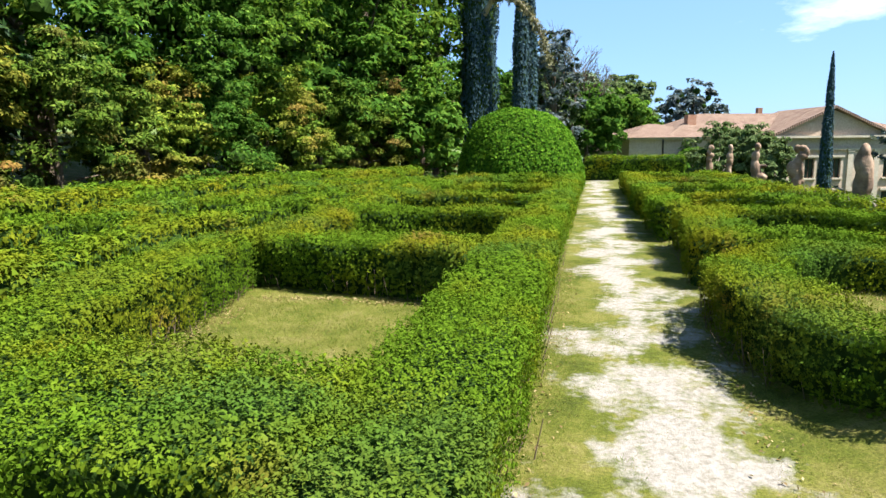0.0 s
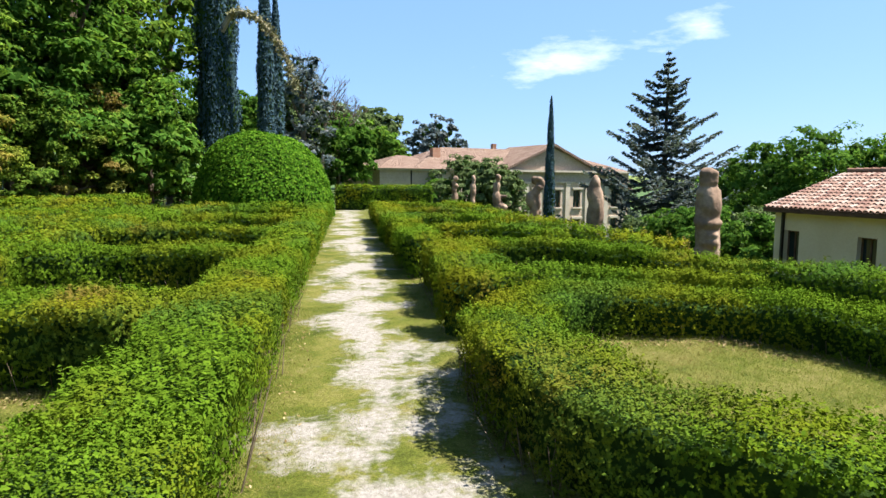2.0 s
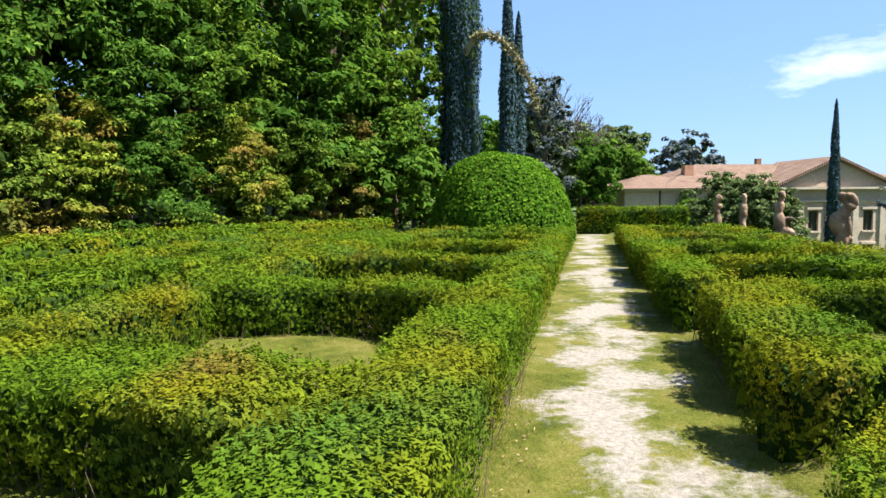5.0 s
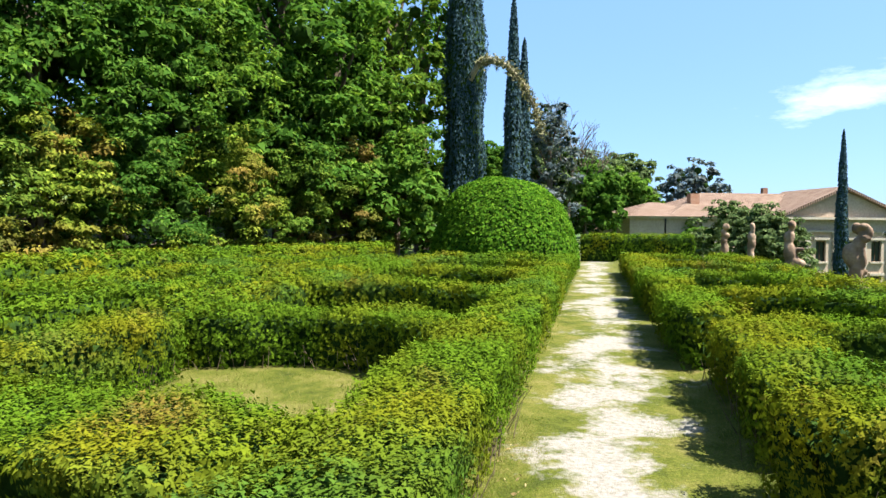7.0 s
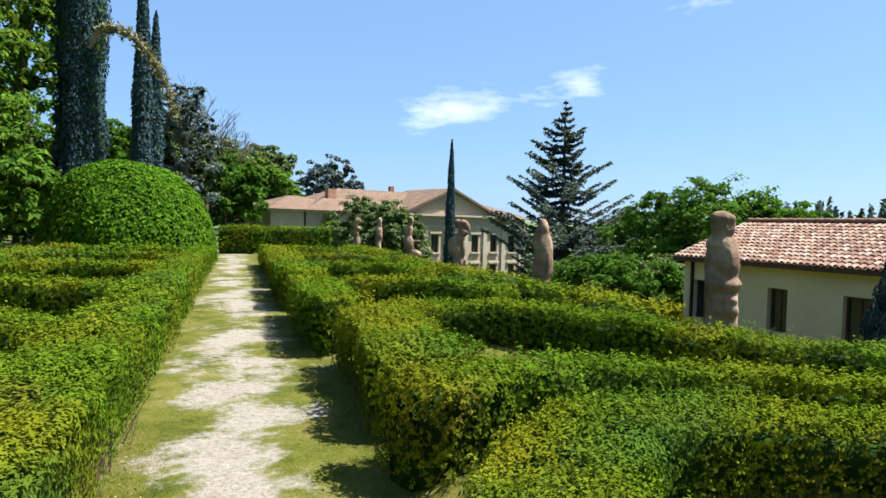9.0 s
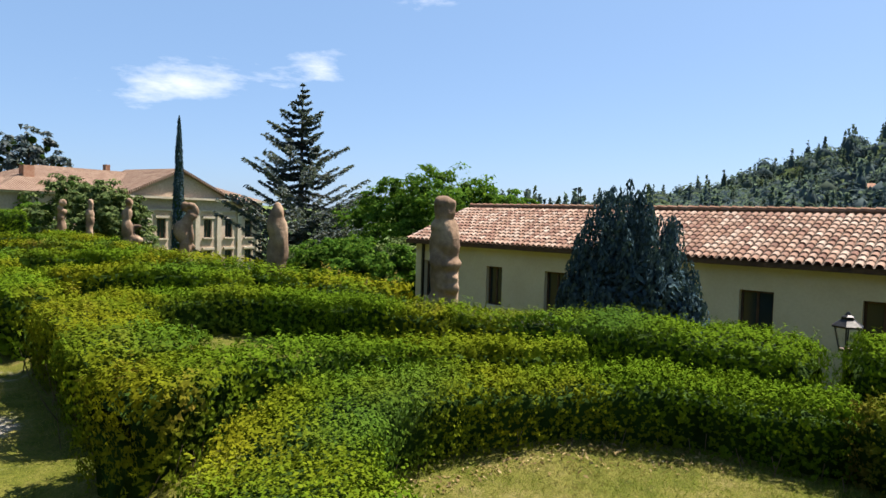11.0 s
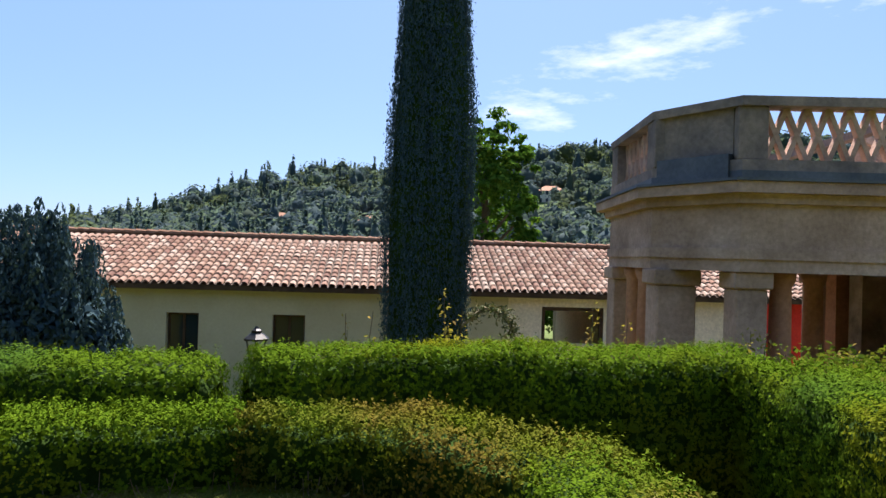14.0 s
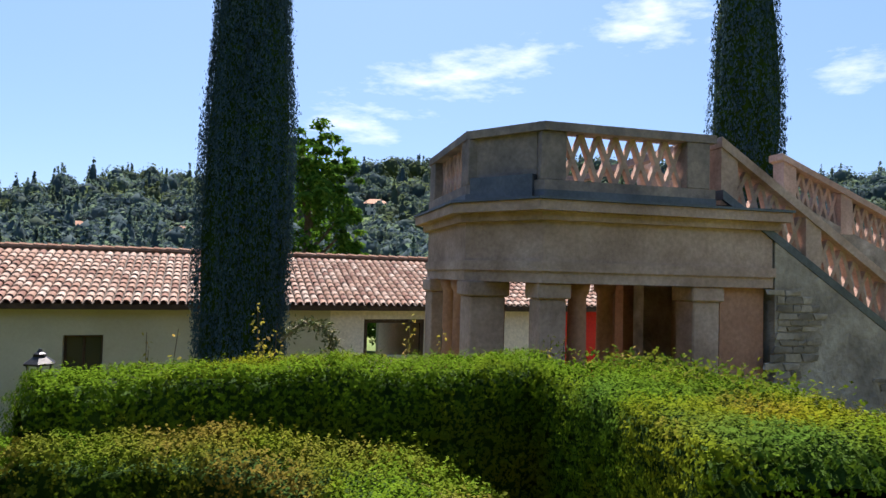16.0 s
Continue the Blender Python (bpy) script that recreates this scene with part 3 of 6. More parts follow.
hedge("clipped box hedge between two grass squares", [(-2.1, 7.3), (-1.1, 6.85), (-0.3, 6.6), (0.3, 6.2)], [0.75, 0.85, 0.95, 0.9], density=7500, leaf=0.025)
hedge("clipped box hedge beside a small grass square", [(-2.0, 7.9), (-1.75, 8.7), (-1.55, 9.6)], 0.7, density=5800, leaf=0.028)
hedge("clipped box hedge between two grass squares", [(-1.5, 10.2), (-0.4, 10.35), (0.5, 10.1), (1.15, 9.4)], 0.62, density=5800, leaf=0.028)
hedge("clipped box hedge between two grass squares", [(-1.0, 13.6), (0.3, 13.5), (1.5, 12.9), (2.0, 12.2)], 0.6, density=MID, leaf=0.04)
hedge("clipped box hedge between two grass squares", [(-0.2, 16.9), (1.2, 16.7), (2.2, 16.1), (2.7, 15.3)], 0.6, density=MID, leaf=0.045)
hedge("clipped box hedge between two grass squares", [(0.4, 20.0), (1.8, 19.9), (2.9, 19.3), (3.4, 18.6)], 0.6, density=FAR, leaf=0.06)
hedge("clipped box hedge between two grass squares", [(0.8, 22.8), (2.4, 22.9), (3.6, 22.4), (4.2, 21.7)], 0.75, density=FAR, leaf=0.06)
hedge("clipped box hedge at the back of the grass squares", [(-1.9, 10.6), (-1.2, 13.2), (-0.5, 16.4), (0.1, 19.6), (0.6, 22.6)], 0.7, density=1200, leaf=0.052)
hedge("long clipped box hedge of the maze", [(-3.6, 3.9), (-3.6, 6.5), (-3.4, 9.0), (-3.0, 11.3)], 0.62, density=1200, leaf=0.052)
hedge("long clipped box hedge of the maze", [(-3.0, 11.8), (-2.3, 14.5), (-1.5, 18.0), (-0.6, 22.5)], 0.62, density=1200, leaf=0.052)
for a in (5.0, 8.6, 12.0, 15.4):
    hedge("clipped cross hedge of the maze", [(-3.8 + a * 0.13, a), (-5.0 + a * 0.13, a + 0.35), (-6.0 + a * 0.13, a + 0.2)], 0.58, density=1200, leaf=0.052)
hedge("long clipped box hedge of the maze", [(-6.2, 3.0), (-5.9, 7.0), (-5.2, 11.0), (-4.2, 15.0), (-3.0, 20.0), (-1.8, 25.0)], 0.8, density=1200, leaf=0.052)
for a in (4.0, 8.2, 12.5):
    hedge("clipped cross hedge of the maze", [(-6.6 + a * 0.1, a), (-7.8 + a * 0.1, a + 0.4), (-8.8 + a * 0.12, a + 0.3)], 0.7, density=1200, leaf=0.052)
hedge("tall clipped hedge below the wooded bank", [(-10.6, 1.5), (-9.6, 8.0), (-8.6, 13.0), (-6.6, 18.0), (-4.0, 23.5), (-1.2, 28.5)], 0.9, h=0.68, density=520, leaf=0.085)
hedge("tall clipped hedge below the wooded bank", [(-8.2, 2.0), (-7.7, 8.0), (-6.9, 12.5), (-5.3, 17.0), (-3.2, 22.0), (-1.2, 26.5)], 0.8, h=0.68, density=520, leaf=0.085)

# beside the path on the valley side
hedge("rounded box hedge round an oval lawn", h=0.50, pts=[(2.78, 2.8), (2.47, 3.2), (2.31, 3.6), (2.28, 4.2), (2.37, 4.88), (2.58, 5.47), (2.92, 5.83), (3.45, 6.01), (4.0, 5.87), (4.54, 5.44), (4.94, 4.82), (5.0, 4.1)], width=[0.6, 0.64, 0.68, 0.68, 0.68, 0.68, 0.65, 0.58, 0.5, 0.45, 0.42, 0.4], density=9500, leaf=0.021)
hedge("rounded box hedge round an oval lawn, with a bare lower face", h=0.51, pts=[(4.95, 3.95), (4.7, 3.3), (4.35, 2.85), (3.95, 2.54), (3.45, 2.5), (3.08, 2.58)], width=[0.4, 0.45, 0.52, 0.58, 0.6, 0.6], density=9000, leaf=0.021, mat=BOX_DRY)
hedge("curved box hedge around the oval lawn's border", [(2.8, 6.9), (3.35, 6.96), (4.1, 6.75), (4.7, 6.25), (5.05, 5.6)], [0.72, 0.62, 0.56, 0.5, 0.4], density=7500, leaf=0.025)
hedge("clipped box hedge lining the shaded side of the path", [(3.2, 7.5), (3.5, 8.5), (3.75, 9.6)], [0.8, 0.72, 0.7], density=5800, leaf=0.028)
hedge("clipped box hedge closing a small grass square", [(4.0, 9.75), (4.7, 9.75), (5.3, 9.3), (5.6, 8.6)], 0.56, density=5800, leaf=0.028)
hedge("clipped box hedge running towards the statues", [(5.6, 8.5), (5.62, 7.9), (5.75, 7.2)], [0.6, 0.55, 0.45], density=5800, leaf=0.028)
hedge("clipped box hedge lining the shaded side of the path", [(3.75, 10.2), (3.85, 11.0), (4.1, 12.0), (4.4, 13.0)], 0.68, density=MID, leaf=0.04)
hedge("clipped box hedge closing a small grass square", [(4.7, 12.6), (5.5, 12.2), (6.0, 11.5), (6.1, 10.6)], 0.58, density=MID, leaf=0.04)
hedge("clipped box hedge lining the shaded side of the path", [(4.5, 13.6), (4.8, 15.2), (5.1, 16.6)], 0.68, density=MID, leaf=0.045)
hedge("clipped box hedge closing a small grass square", [(5.3, 16.3), (6.2, 15.9), (6.8, 15.0), (6.9, 14.0)], 0.58, density=1980, leaf=0.045)
hedge("clipped box hedge lining the shaded side of the path", [(5.3, 17.2), (5.7, 18.8), (6.1, 20.6), (6.9, 24.0)], 0.68, density=1540, leaf=0.05)
hedge("clipped box hedge closing a small grass square", [(6.2, 19.9), (7.0, 19.5), (7.6, 18.6), (7.7, 17.6)], 0.58, density=1540, leaf=0.05)
hedge("clipped box hedge closing a small grass square", [(7.0, 23.3), (7.9, 22.9), (8.5, 22.0), (8.6, 21.0)], 0.58, density=1320, leaf=0.05)
hedge("outer box hedge in front of the row of statues", [(6.45, 8.35), (6.75, 10.0), (7.05, 11.8), (7.5, 14.0), (8.2, 17.0), (9.0, 20.5), (9.8, 24.5)], 0.6, density=1200, leaf=0.052)
hedge("broad outer box hedge at the terrace edge", [(6.05, 7.3), (6.38, 6.4), (6.5, 5.5), (6.4, 4.45)], [0.5, 0.7, 0.78, 0.75], h=0.52, base=-0.38, density=6500, leaf=0.027)
hedge("broad outer box hedge at the terrace edge", [(6.8, 4.14), (7.0, 3.2), (6.95, 2.0), (6.75, 0.6), (6.75, -0.3)], [0.9, 1.0, 1.05, 1.15, 1.2], h=0.55, base=-1.05, density=7000, leaf=0.026)
hedge("broad outer box hedge bending round the lawn", [(6.05, -0.6), (5.5, -0.56), (4.7, -0.36), (4.0, -0.06), (3.35, 0.22)], [1.7, 1.75, 1.72, 1.65, 1.5], h=0.55, base=-1.05, density=7000, leaf=0.026)
hedge("low box hedge joining the broad outer hedge", [(2.42, 0.05), (2.45, 0.5), (2.5, 0.95)], [0.8, 0.78, 0.7], h=0.55, base=-1.05, density=7000, leaf=0.026)
hedge("tall hedge block at the far end of the path", [(7.0, 31.6), (9.0, 31.2), (11.3, 30.7)], 1.2, h=1.07, density=1100, leaf=0.06, name="hedge_block", group="")


# ---- plants ----
def clump(centre, radius, count, seed, squash=1.0, bumps=0.28):
    """Points and normals over an uneven, lobed crown."""
    r = np.random.default_rng(seed)
    D = unit(r.standard_normal((count, 3)))
    D[:, 2] = np.where((D[:, 2] < -0.1) & (r.random(count) < 0.7), -D[:, 2], D[:, 2])
    rad = 1 + waves(D * 3.0, 1.6, seed) * bumps + waves(D * 3.0, 4.0, seed + 1) * bumps * 0.5
    depth = 1 - 0.22 * r.random(count) ** 2
    P = D * (rad * depth)[:, None] * np.array([radius, radius, radius * squash])
    return P + np.array(centre), unit(D + 0.25 * r.standard_normal((count, 3)))


def broad_tree(label, x, y, base, total, radius, leaf, mat, count=2600, seed=1, lobes=14, name="tree", low=0.3):
    """A tapered trunk with limbs, and a crown of several leafy masses with gaps between them."""
    r = np.random.default_rng(seed)
    root = thing(name, Matrix.Translation((x, y, base)), label, "tree")
    bm = bmesh.new()
    tr = max(0.1, total * 0.022)
    tube(bm, [(0, 0, -0.1), (0.04, 0.02, total * 0.25), (-0.05, 0.05, total * 0.55), (0.05, 0.0, total * 0.85)], [tr * 1.3, tr, tr * 0.65, tr * 0.2])
    Ps, Ns, Gs = [], [], []
    core = bmesh.new()
    for k in range(lobes):
        a = k * 2.4 + r.uniform(-0.4, 0.4)
        f = (k + 0.5) / lobes
        zc = total * (low + (0.9 - low) * f)
        rr = radius * (0.74 * math.sin(math.pi * (0.2 + 0.7 * f)) + 0.04) * r.uniform(0.75, 1.1)
        c = (rr * math.cos(a), rr * math.sin(a), zc)
        if k % 3 == 0:
            tube(bm, [(0, 0, zc * 0.72), (c[0] * 0.5, c[1] * 0.5, zc * 0.86), c], [tr * 0.5, tr * 0.3, tr * 0.12], 5)
        lr = radius * r.uniform(0.26, 0.46)
        n, m = count // lobes, 9
        away = np.array([math.cos(a) * 0.7, math.sin(a) * 0.7, 0.35])
        mids = np.array(c) + unit(r.standard_normal((m, 3)) + away) * np.array([1, 1, 0.85]) * lr * r.uniform(0.6, 1.05, (m, 1))
        size = lr * r.uniform(0.28, 0.5, m)
        pick = r.integers(0, m, n)
        D = unit(r.standard_normal((n, 3)))
        D[:, 2] = np.where((D[:, 2] < 0) & (r.random(n) < 0.75), -D[:, 2], D[:, 2])
        Ps.append(mids[pick] + D * (size[pick] * np.where(r.random(n) < 0.72, 1 - 0.3 * r.random(n), 0.7 * r.random(n)))[:, None] * np.array([1, 1, 0.62]))
        Ns.append(D * 0.7 + away * 0.3 + np.array([0, 0, 0.45]))
        Gs.append(D * 0.7 + np.array([0, 0, -0.4]))
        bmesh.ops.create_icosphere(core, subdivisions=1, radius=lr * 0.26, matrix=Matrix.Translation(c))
    part("inner_mass", core, SHADED_CORE, root, "solid core masses, coloured dark as the shade inside the crown")["kind"] = "stuff"
    P, N = clump((0, 0, total * 0.62), radius * 0.6, count // 5, seed * 31 + 99, (total * 0.42) / radius)
    Ps.append(P), Ns.append(N), Gs.append(N * 0.6)
    part("trunk", bm, BARK, root)
    link("crown", leaves("crown", np.concatenate(Ps), np.concatenate(Ns), leaf, 0.38, grow=np.concatenate(Gs), plain=leaf > 0.1), mat, root)
    return root


def cypress(label, x, y, base, total, radius, count=7000, leaf=0.16, seed=3, spindle=0.5, name="cypress_tree"):
    """A columnar cypress: a dark column of upright sprays round a trunk."""
    r = np.random.default_rng(seed)
    root = thing(name, Matrix.Translation((x, y, base)), label, "tree", "")
    bm = bmesh.new()
    tube(bm, [(0, 0, -0.2), (0, 0, total * 0.5), (0, 0, total * 0.97)], [radius * 0.28, radius * 0.16, 0.02])
    part("trunk", bm, BARK, root)

    def prof(t):
        return radius * np.clip(np.minimum(1.0, 0.72 + t * 2.2), 0, 1) * np.clip((1 - t) / spindle, 0, 1) ** 0.6

    t = r.random(count) ** 1.05
    a = r.uniform(0, 2 * math.pi, count)
    D = np.stack([np.cos(a), np.sin(a), np.zeros(count)], 1)
    B = np.stack([np.cos(a) * 2.2, np.sin(a) * 2.2, t * total * 1.1], 1)
    rad = prof(t) * (1 + 0.12 * waves(B, 1.4, seed) + 0.10 * waves(B * np.array([2.4, 2.4, 0.8]), 2.2, seed + 1)) * (1 - 0.12 * r.random(count) + 0.10 * r.random(count) ** 9)
    P = D * rad[:, None] + np.stack([np.zeros(count), np.zeros(count), 0.15 + t * total], 1)
    link("foliage", leaves("foliage", P, D + np.array([0, 0, 0.15]), leaf, 0.45, 0.42, rise=0.75, plain=True), CYP_LEAF, root)
    n, k = 40, 20
    V = []
    for i in range(n):
        tt = i / (n - 1)
        for j in range(k):
            an = 2 * math.pi * j / k
            b = np.array([[math.cos(an) * 2.2, math.sin(an) * 2.2, tt * total * 1.1]])
            rr = float(prof(np.array([tt]))[0] * (0.86 + 0.12 * waves(b, 1.4, seed)[0]))
            V.append((rr * math.cos(an), rr * math.sin(an), 0.1 + tt * total))
    ids = np.arange(n * k).reshape(n, k)
    Q = np.stack([ids[:-1], np.roll(ids[:-1], -1, 1), np.roll(ids[1:], -1, 1), ids[1:]], -1).reshape(-1, 4)
    link("inner_mass", quads_mesh("inner_mass", V, Q), SHADED_CORE, root, "solid core, coloured dark as the shade inside the column")
    return root


def conifer(label, x, y, base, total, reach, seed=5, tiers=26, leaf=0.34, mat=None, droop=0.12, name="spruce_tree", bare=0.1, limbs=6):
    """A spruce: tiers of branches whose tips turn up, carrying needles, with air between them."""
    r = np.random.default_rng(seed)
    root = thing(name, Matrix.Translation((x, y, base)), label, "tree")
    bm = bmesh.new()
    tube(bm, [(0, 0, -0.2), (0.05, 0, total * 0.5), (0, 0, total)], [total * 0.02, total * 0.012, 0.02])
    Ps, Ns = [], []
    for i in range(tiers):
        f = i / (tiers - 1)
        z = total * (bare + (0.985 - bare) * f)
        ln0 = reach * (1 - f) ** 0.85 + 0.15
        for j in range(limbs if f < 0.85 else 5):
            ln = ln0 * (r.uniform(0.95, 1.25) if r.random() < 0.3 else r.uniform(0.35, 0.8))
            a = r.uniform(0, 2 * math.pi)
            c, s = math.cos(a), math.sin(a)
            lift = r.uniform(-0.02, 0.1)
            bend = [(0, 0, z), (c * ln * 0.5, s * ln * 0.5, z - droop * ln + lift), (c * ln, s * ln, z + 0.16 * ln + lift)]
            if ln > 0.6:
                tube(bm, bend, [0.05, 0.03, 0.012], 4)
            m = max(8, int(44 * ln / max(leaf, 0.1) / 3))
            q = r.random(m) ** 0.7
            bx = ln * q
            bz = np.interp(q, [0, 0.5, 1], [p[2] for p in bend])
            wide = (0.09 + 0.09 * (1 - q)) * ln * r.uniform(-1, 1, m)
            P = np.stack([c * bx - s * wide, s * bx + c * wide, bz - np.abs(wide) * 0.25 + r.uniform(-0.08, 0.05, m)], 1)
            Ps.append(P)
            Ns.append(np.stack([0.3 * r.standard_normal(m), 0.3 * r.standard_normal(m), np.ones(m)], 1))
    part("trunk", bm, BARK, root)
    P, N = np.concatenate(Ps), np.concatenate(Ns)
    link("needles", leaves("needles", P, N, leaf, 0.35, 0.42), mat or FIR_LEAF, root)
    return root


def dome_bush(label, x, y, rx, ry, h, leaf, mat, count, name="shrub"):
    root = thing(name, Matrix.Translation((x, y, 0)), label, "shrub")
    n, k = 22, 44
    V = []
    for i in range(n):
        e = math.pi / 2 * i / (n - 1)
        for j in range(k):
            a = 2 * math.pi * j / k
            V.append((math.cos(a) * math.cos(e) ** 0.86, math.sin(a) * math.cos(e) ** 0.86, math.sin(e)))
    V = np.array(V)
    V = V * (1 + 0.05 * waves(V, 3.0, 4) + 0.035 * waves(V, 8.0, 5))[:, None] * np.array([rx, ry, h])
    ids = np.arange(n * k).reshape(n, k)
    Q = np.stack([ids[:-1], np.roll(ids[:-1], -1, 1), np.roll(ids[1:], -1, 1), ids[1:]], -1).reshape(-1, 4)
    link("shade_body", quads_mesh("shade_body", V * 0.97, Q), SHADED_CORE, root, "solid shrub body, coloured dark as the shade inside")
    P, N = on_quads(V, Q, count)
    P = P + N * RNG.uniform(-0.1, 0.06, len(P))[:, None]
    link("foliage", leaves("foliage", P, N, leaf, 0.38), mat, root)
    return root


dome_bush("large domed laurel shrub with glossy bright leaves", 3.05, 25.6, 2.5, 2.6, 3.07, 0.11, LAUREL_LEAF, 26000)
dome_bush("rounded yellow-green shrub beside the laurel", 4.55, 27.2, 1.3, 1.7, 2.55, 0.11, LIME_LEAF, 8000)


def yew(label, x, y, base, total, radius, seed=9):
    """A broad dark yew of many upright plumes."""
    r = np.random.default_rng(seed)
    root = thing("yew_tree", Matrix.Translation((x, y, base)), label, "tree")
    bm = bmesh.new()
    tube(bm, [(0, 0, -0.2), (0, 0, total * 0.5), (0, 0, total * 0.8)], [0.2, 0.14, 0.05])
    part("trunk", bm, BARK, root)
    Ps, Ns, Gs = [], [], []
    for k in range(150):
        a, q = r.uniform(0, 2 * math.pi), math.sqrt(r.random())
        x0, y0 = radius * q * math.cos(a), radius * q * math.sin(a)
        top = total * (1 - 0.62 * q ** 2.6) * r.uniform(0.88, 1.03)
        n = 260
        t = r.random(n)
        pr = 0.20 * np.sin(np.pi * np.clip(t, 0.02, 1) ** 0.7) ** 0.7 + 0.02
        an = r.uniform(0, 2 * math.pi, n)
        lean = 0.12 * q
        P = np.stack([x0 + np.cos(an) * pr + math.cos(a) * lean * t * top * 0.3, y0 + np.sin(an) * pr + math.sin(a) * lean * t * top * 0.3, np.maximum(0.05, top - 1.7 + t * 1.7)], 1)
        Ps.append(P), Ns.append(np.stack([np.cos(an), np.sin(an), 0.2 * np.ones(n)], 1))
    link("foliage", leaves("foliage", np.concatenate(Ps), np.concatenate(Ns), 0.105, 0.45, 0.42, rise=0.75), CYP_LEAF, root)
    P, N = clump((0, 0, total * 0.38), radius * 0.9, 7000, seed, total * 0.42 / radius, 0.08)
    link("inner_foliage", leaves("inner_foliage", P, N, 0.22, 0.6, 0.5), CYP_LEAF, root)
    return root


yew("dark green yew of upright plumes in front of the outbuilding", 15.2, 8.95, -3.18, 5.3, 1.62)
cypress("tall dark columnar cypress behind the terrace hedge", 14.95, 1.37, -3.18, 14.5, 0.97, 84000, 0.062, 3)
cypress("tall dark columnar cypress beyond the stairs", 12.9, -10.9, -3.18, 17.0, 0.95, 30000, 0.09, 4)
cypress("tall dark columnar cypress behind the laurel", 2.0, 35.0, 0.6, 19.0, 0.98, 22000, 0.15, 6)
cypress("slender dark cypress behind the laurel", 5.15, 43.0, 0.6, 14.4, 0.52, 6000, 0.22, 7)
cypress("slender dark cypress behind the laurel", 5.85, 43.4, 0.6, 12.0, 0.45, 4000, 0.22, 8)
cypress("needle-thin cypress in front of the villa", 29.9, 50.9, -5.28, 13.7, 0.62, 5000, 0.2, 9, spindle=0.95)
conifer("tall dark spruce with upturned branch tips", 38.5, 46.5, -5.28, 17.6, 7.6, tiers=31, leaf=0.40, limbs=8)


# ---- wooded bank ----
def wooded_bank():
    """Overgrown trees along the bank, one after another, from the near side to the far end."""
    r = np.random.default_rng(21)
    spots = []
    for k in range(15):
        f = k / 14
        x, y = np.interp(f, [0, 0.35, 0.7, 1], [-13.6, -11.6, -6.0, 0.2]), np.interp(f, [0, 0.35, 0.7, 1], [2.0, 14.5, 27.0, 37.0])
        spots.append((x, y, f))
    for k, (x, y, f) in enumerate(spots):
        for row in range(3):
            dx = -row * 2.6 + r.uniform(-0.6, 0.6)
            tall = (4.6, 8.5, 13.0)[row] * r.uniform(0.9, 1.15)
            wide = (2.2, 3.0, 3.6)[row] * r.uniform(0.9, 1.15)
            px, py = x + dx * 0.86, y - dx * -0.5
            broad_tree("overgrown tree of the wooded bank, mixed green leaves", px, py, max(0.0, height(px, py) - 0.2), tall, wide, (0.105, 0.16, 0.23)[row],
                       ((SHADE_LEAF if k in (0, 1, 2, 4) else LIME_LEAF if k in (8, 10, 13) else IVY_LEAF), (LIME_LEAF if k > 6 else SHADE_LEAF), (LIME_LEAF if k > 5 else SHADE_LEAF))[row], (19000, 10000, 6500)[row], 100 + k * 3 + row, 20, "bank_tree", 0.06 if row == 0 else 0.2)


wooded_bank()


for k, (x, y, tall, wide) in enumerate([(-3.6, 31.5, 11.5, 3.2), (-1.7, 35.0, 14.5, 3.0), (-0.2, 39.5, 16.0, 2.9), (-5.5, 30.0, 15.5, 4.2), (-1.0, 32.0, 5.0, 1.9)]):
    broad_tree("tall chestnut tree at the end of the wooded bank", x, y, height(x, y), tall, wide, 0.3 if k else 0.2, LIME_LEAF, 5200, 700 + k, 22, "bank_tree", 0.18)


def bent_branch():
    """A dry bough that hangs out of the cypress in a long arc."""
    pts = [(2.2, 34.2, 8.2), (2.6, 34.0, 8.9), (3.1, 33.8, 9.05), (3.9, 33.6, 8.7), (4.6, 33.5, 7.9), (5.1, 33.4, 6.8), (5.5, 33.4, 5.6)]
    root = thing("dry_branch", Matrix(), "long dry bough hanging in an arc from the cypress", "branch")
    bm = bmesh.new()
    tube(bm, pts, [0.14, 0.13, 0.12, 0.11, 0.09, 0.06, 0.03], 7)
    part("bough", bm, DEAD, root)
    q = np.array(pts)
    t = RNG.random(900) * 5 + 1
    P = np.stack([np.interp(t, range(7), q[:, i]) for i in range(3)], 1) + RNG.standard_normal((900, 3)) * 0.12
    link("dry_sprays", leaves("dry_sprays", P, RNG.standard_normal((900, 3)), 0.22, 0.6, 0.35), DRY_LEAF, root)


DRY_LEAF = leaf_mat("dry_spray", [(0.0, (0.13, 0.125, 0.07)), (0.6, (0.21, 0.20, 0.11)), (1.0, (0.30, 0.28, 0.17))], rough=0.9, through_light=0.15)
bent_branch()


def bare_tree(label, x, y, total, seed):
    """A leafless tree: limbs that fork into fine twigs."""
    r = random.Random(seed)
    root = thing("bare_tree", Matrix.Translation((x, y, height(x, y))), label, "tree")
    bm = bmesh.new()

    def grow(p, d, ln, rad, depth):
        q = p + d * ln
        tube(bm, [p, (p + q) / 2 + Vector((r.uniform(-1, 1), r.uniform(-1, 1), 0)) * ln * 0.05, q], [rad, rad * 0.85, rad * 0.65], 4)
        if depth:
            for _ in range(3):
                e = (d + Vector((r.uniform(-1, 1), r.uniform(-1, 1), r.uniform(-0.2, 0.5))) * 0.6).normalized()
                grow(q, e, ln * r.uniform(0.6, 0.85), rad * 0.6, depth - 1)

    grow(Vector((0, 0, -0.1)), Vector((0, 0, 1)), total * 0.3, total * 0.016, 5)
    part("branchwork", bm, BARK, root)
    return root


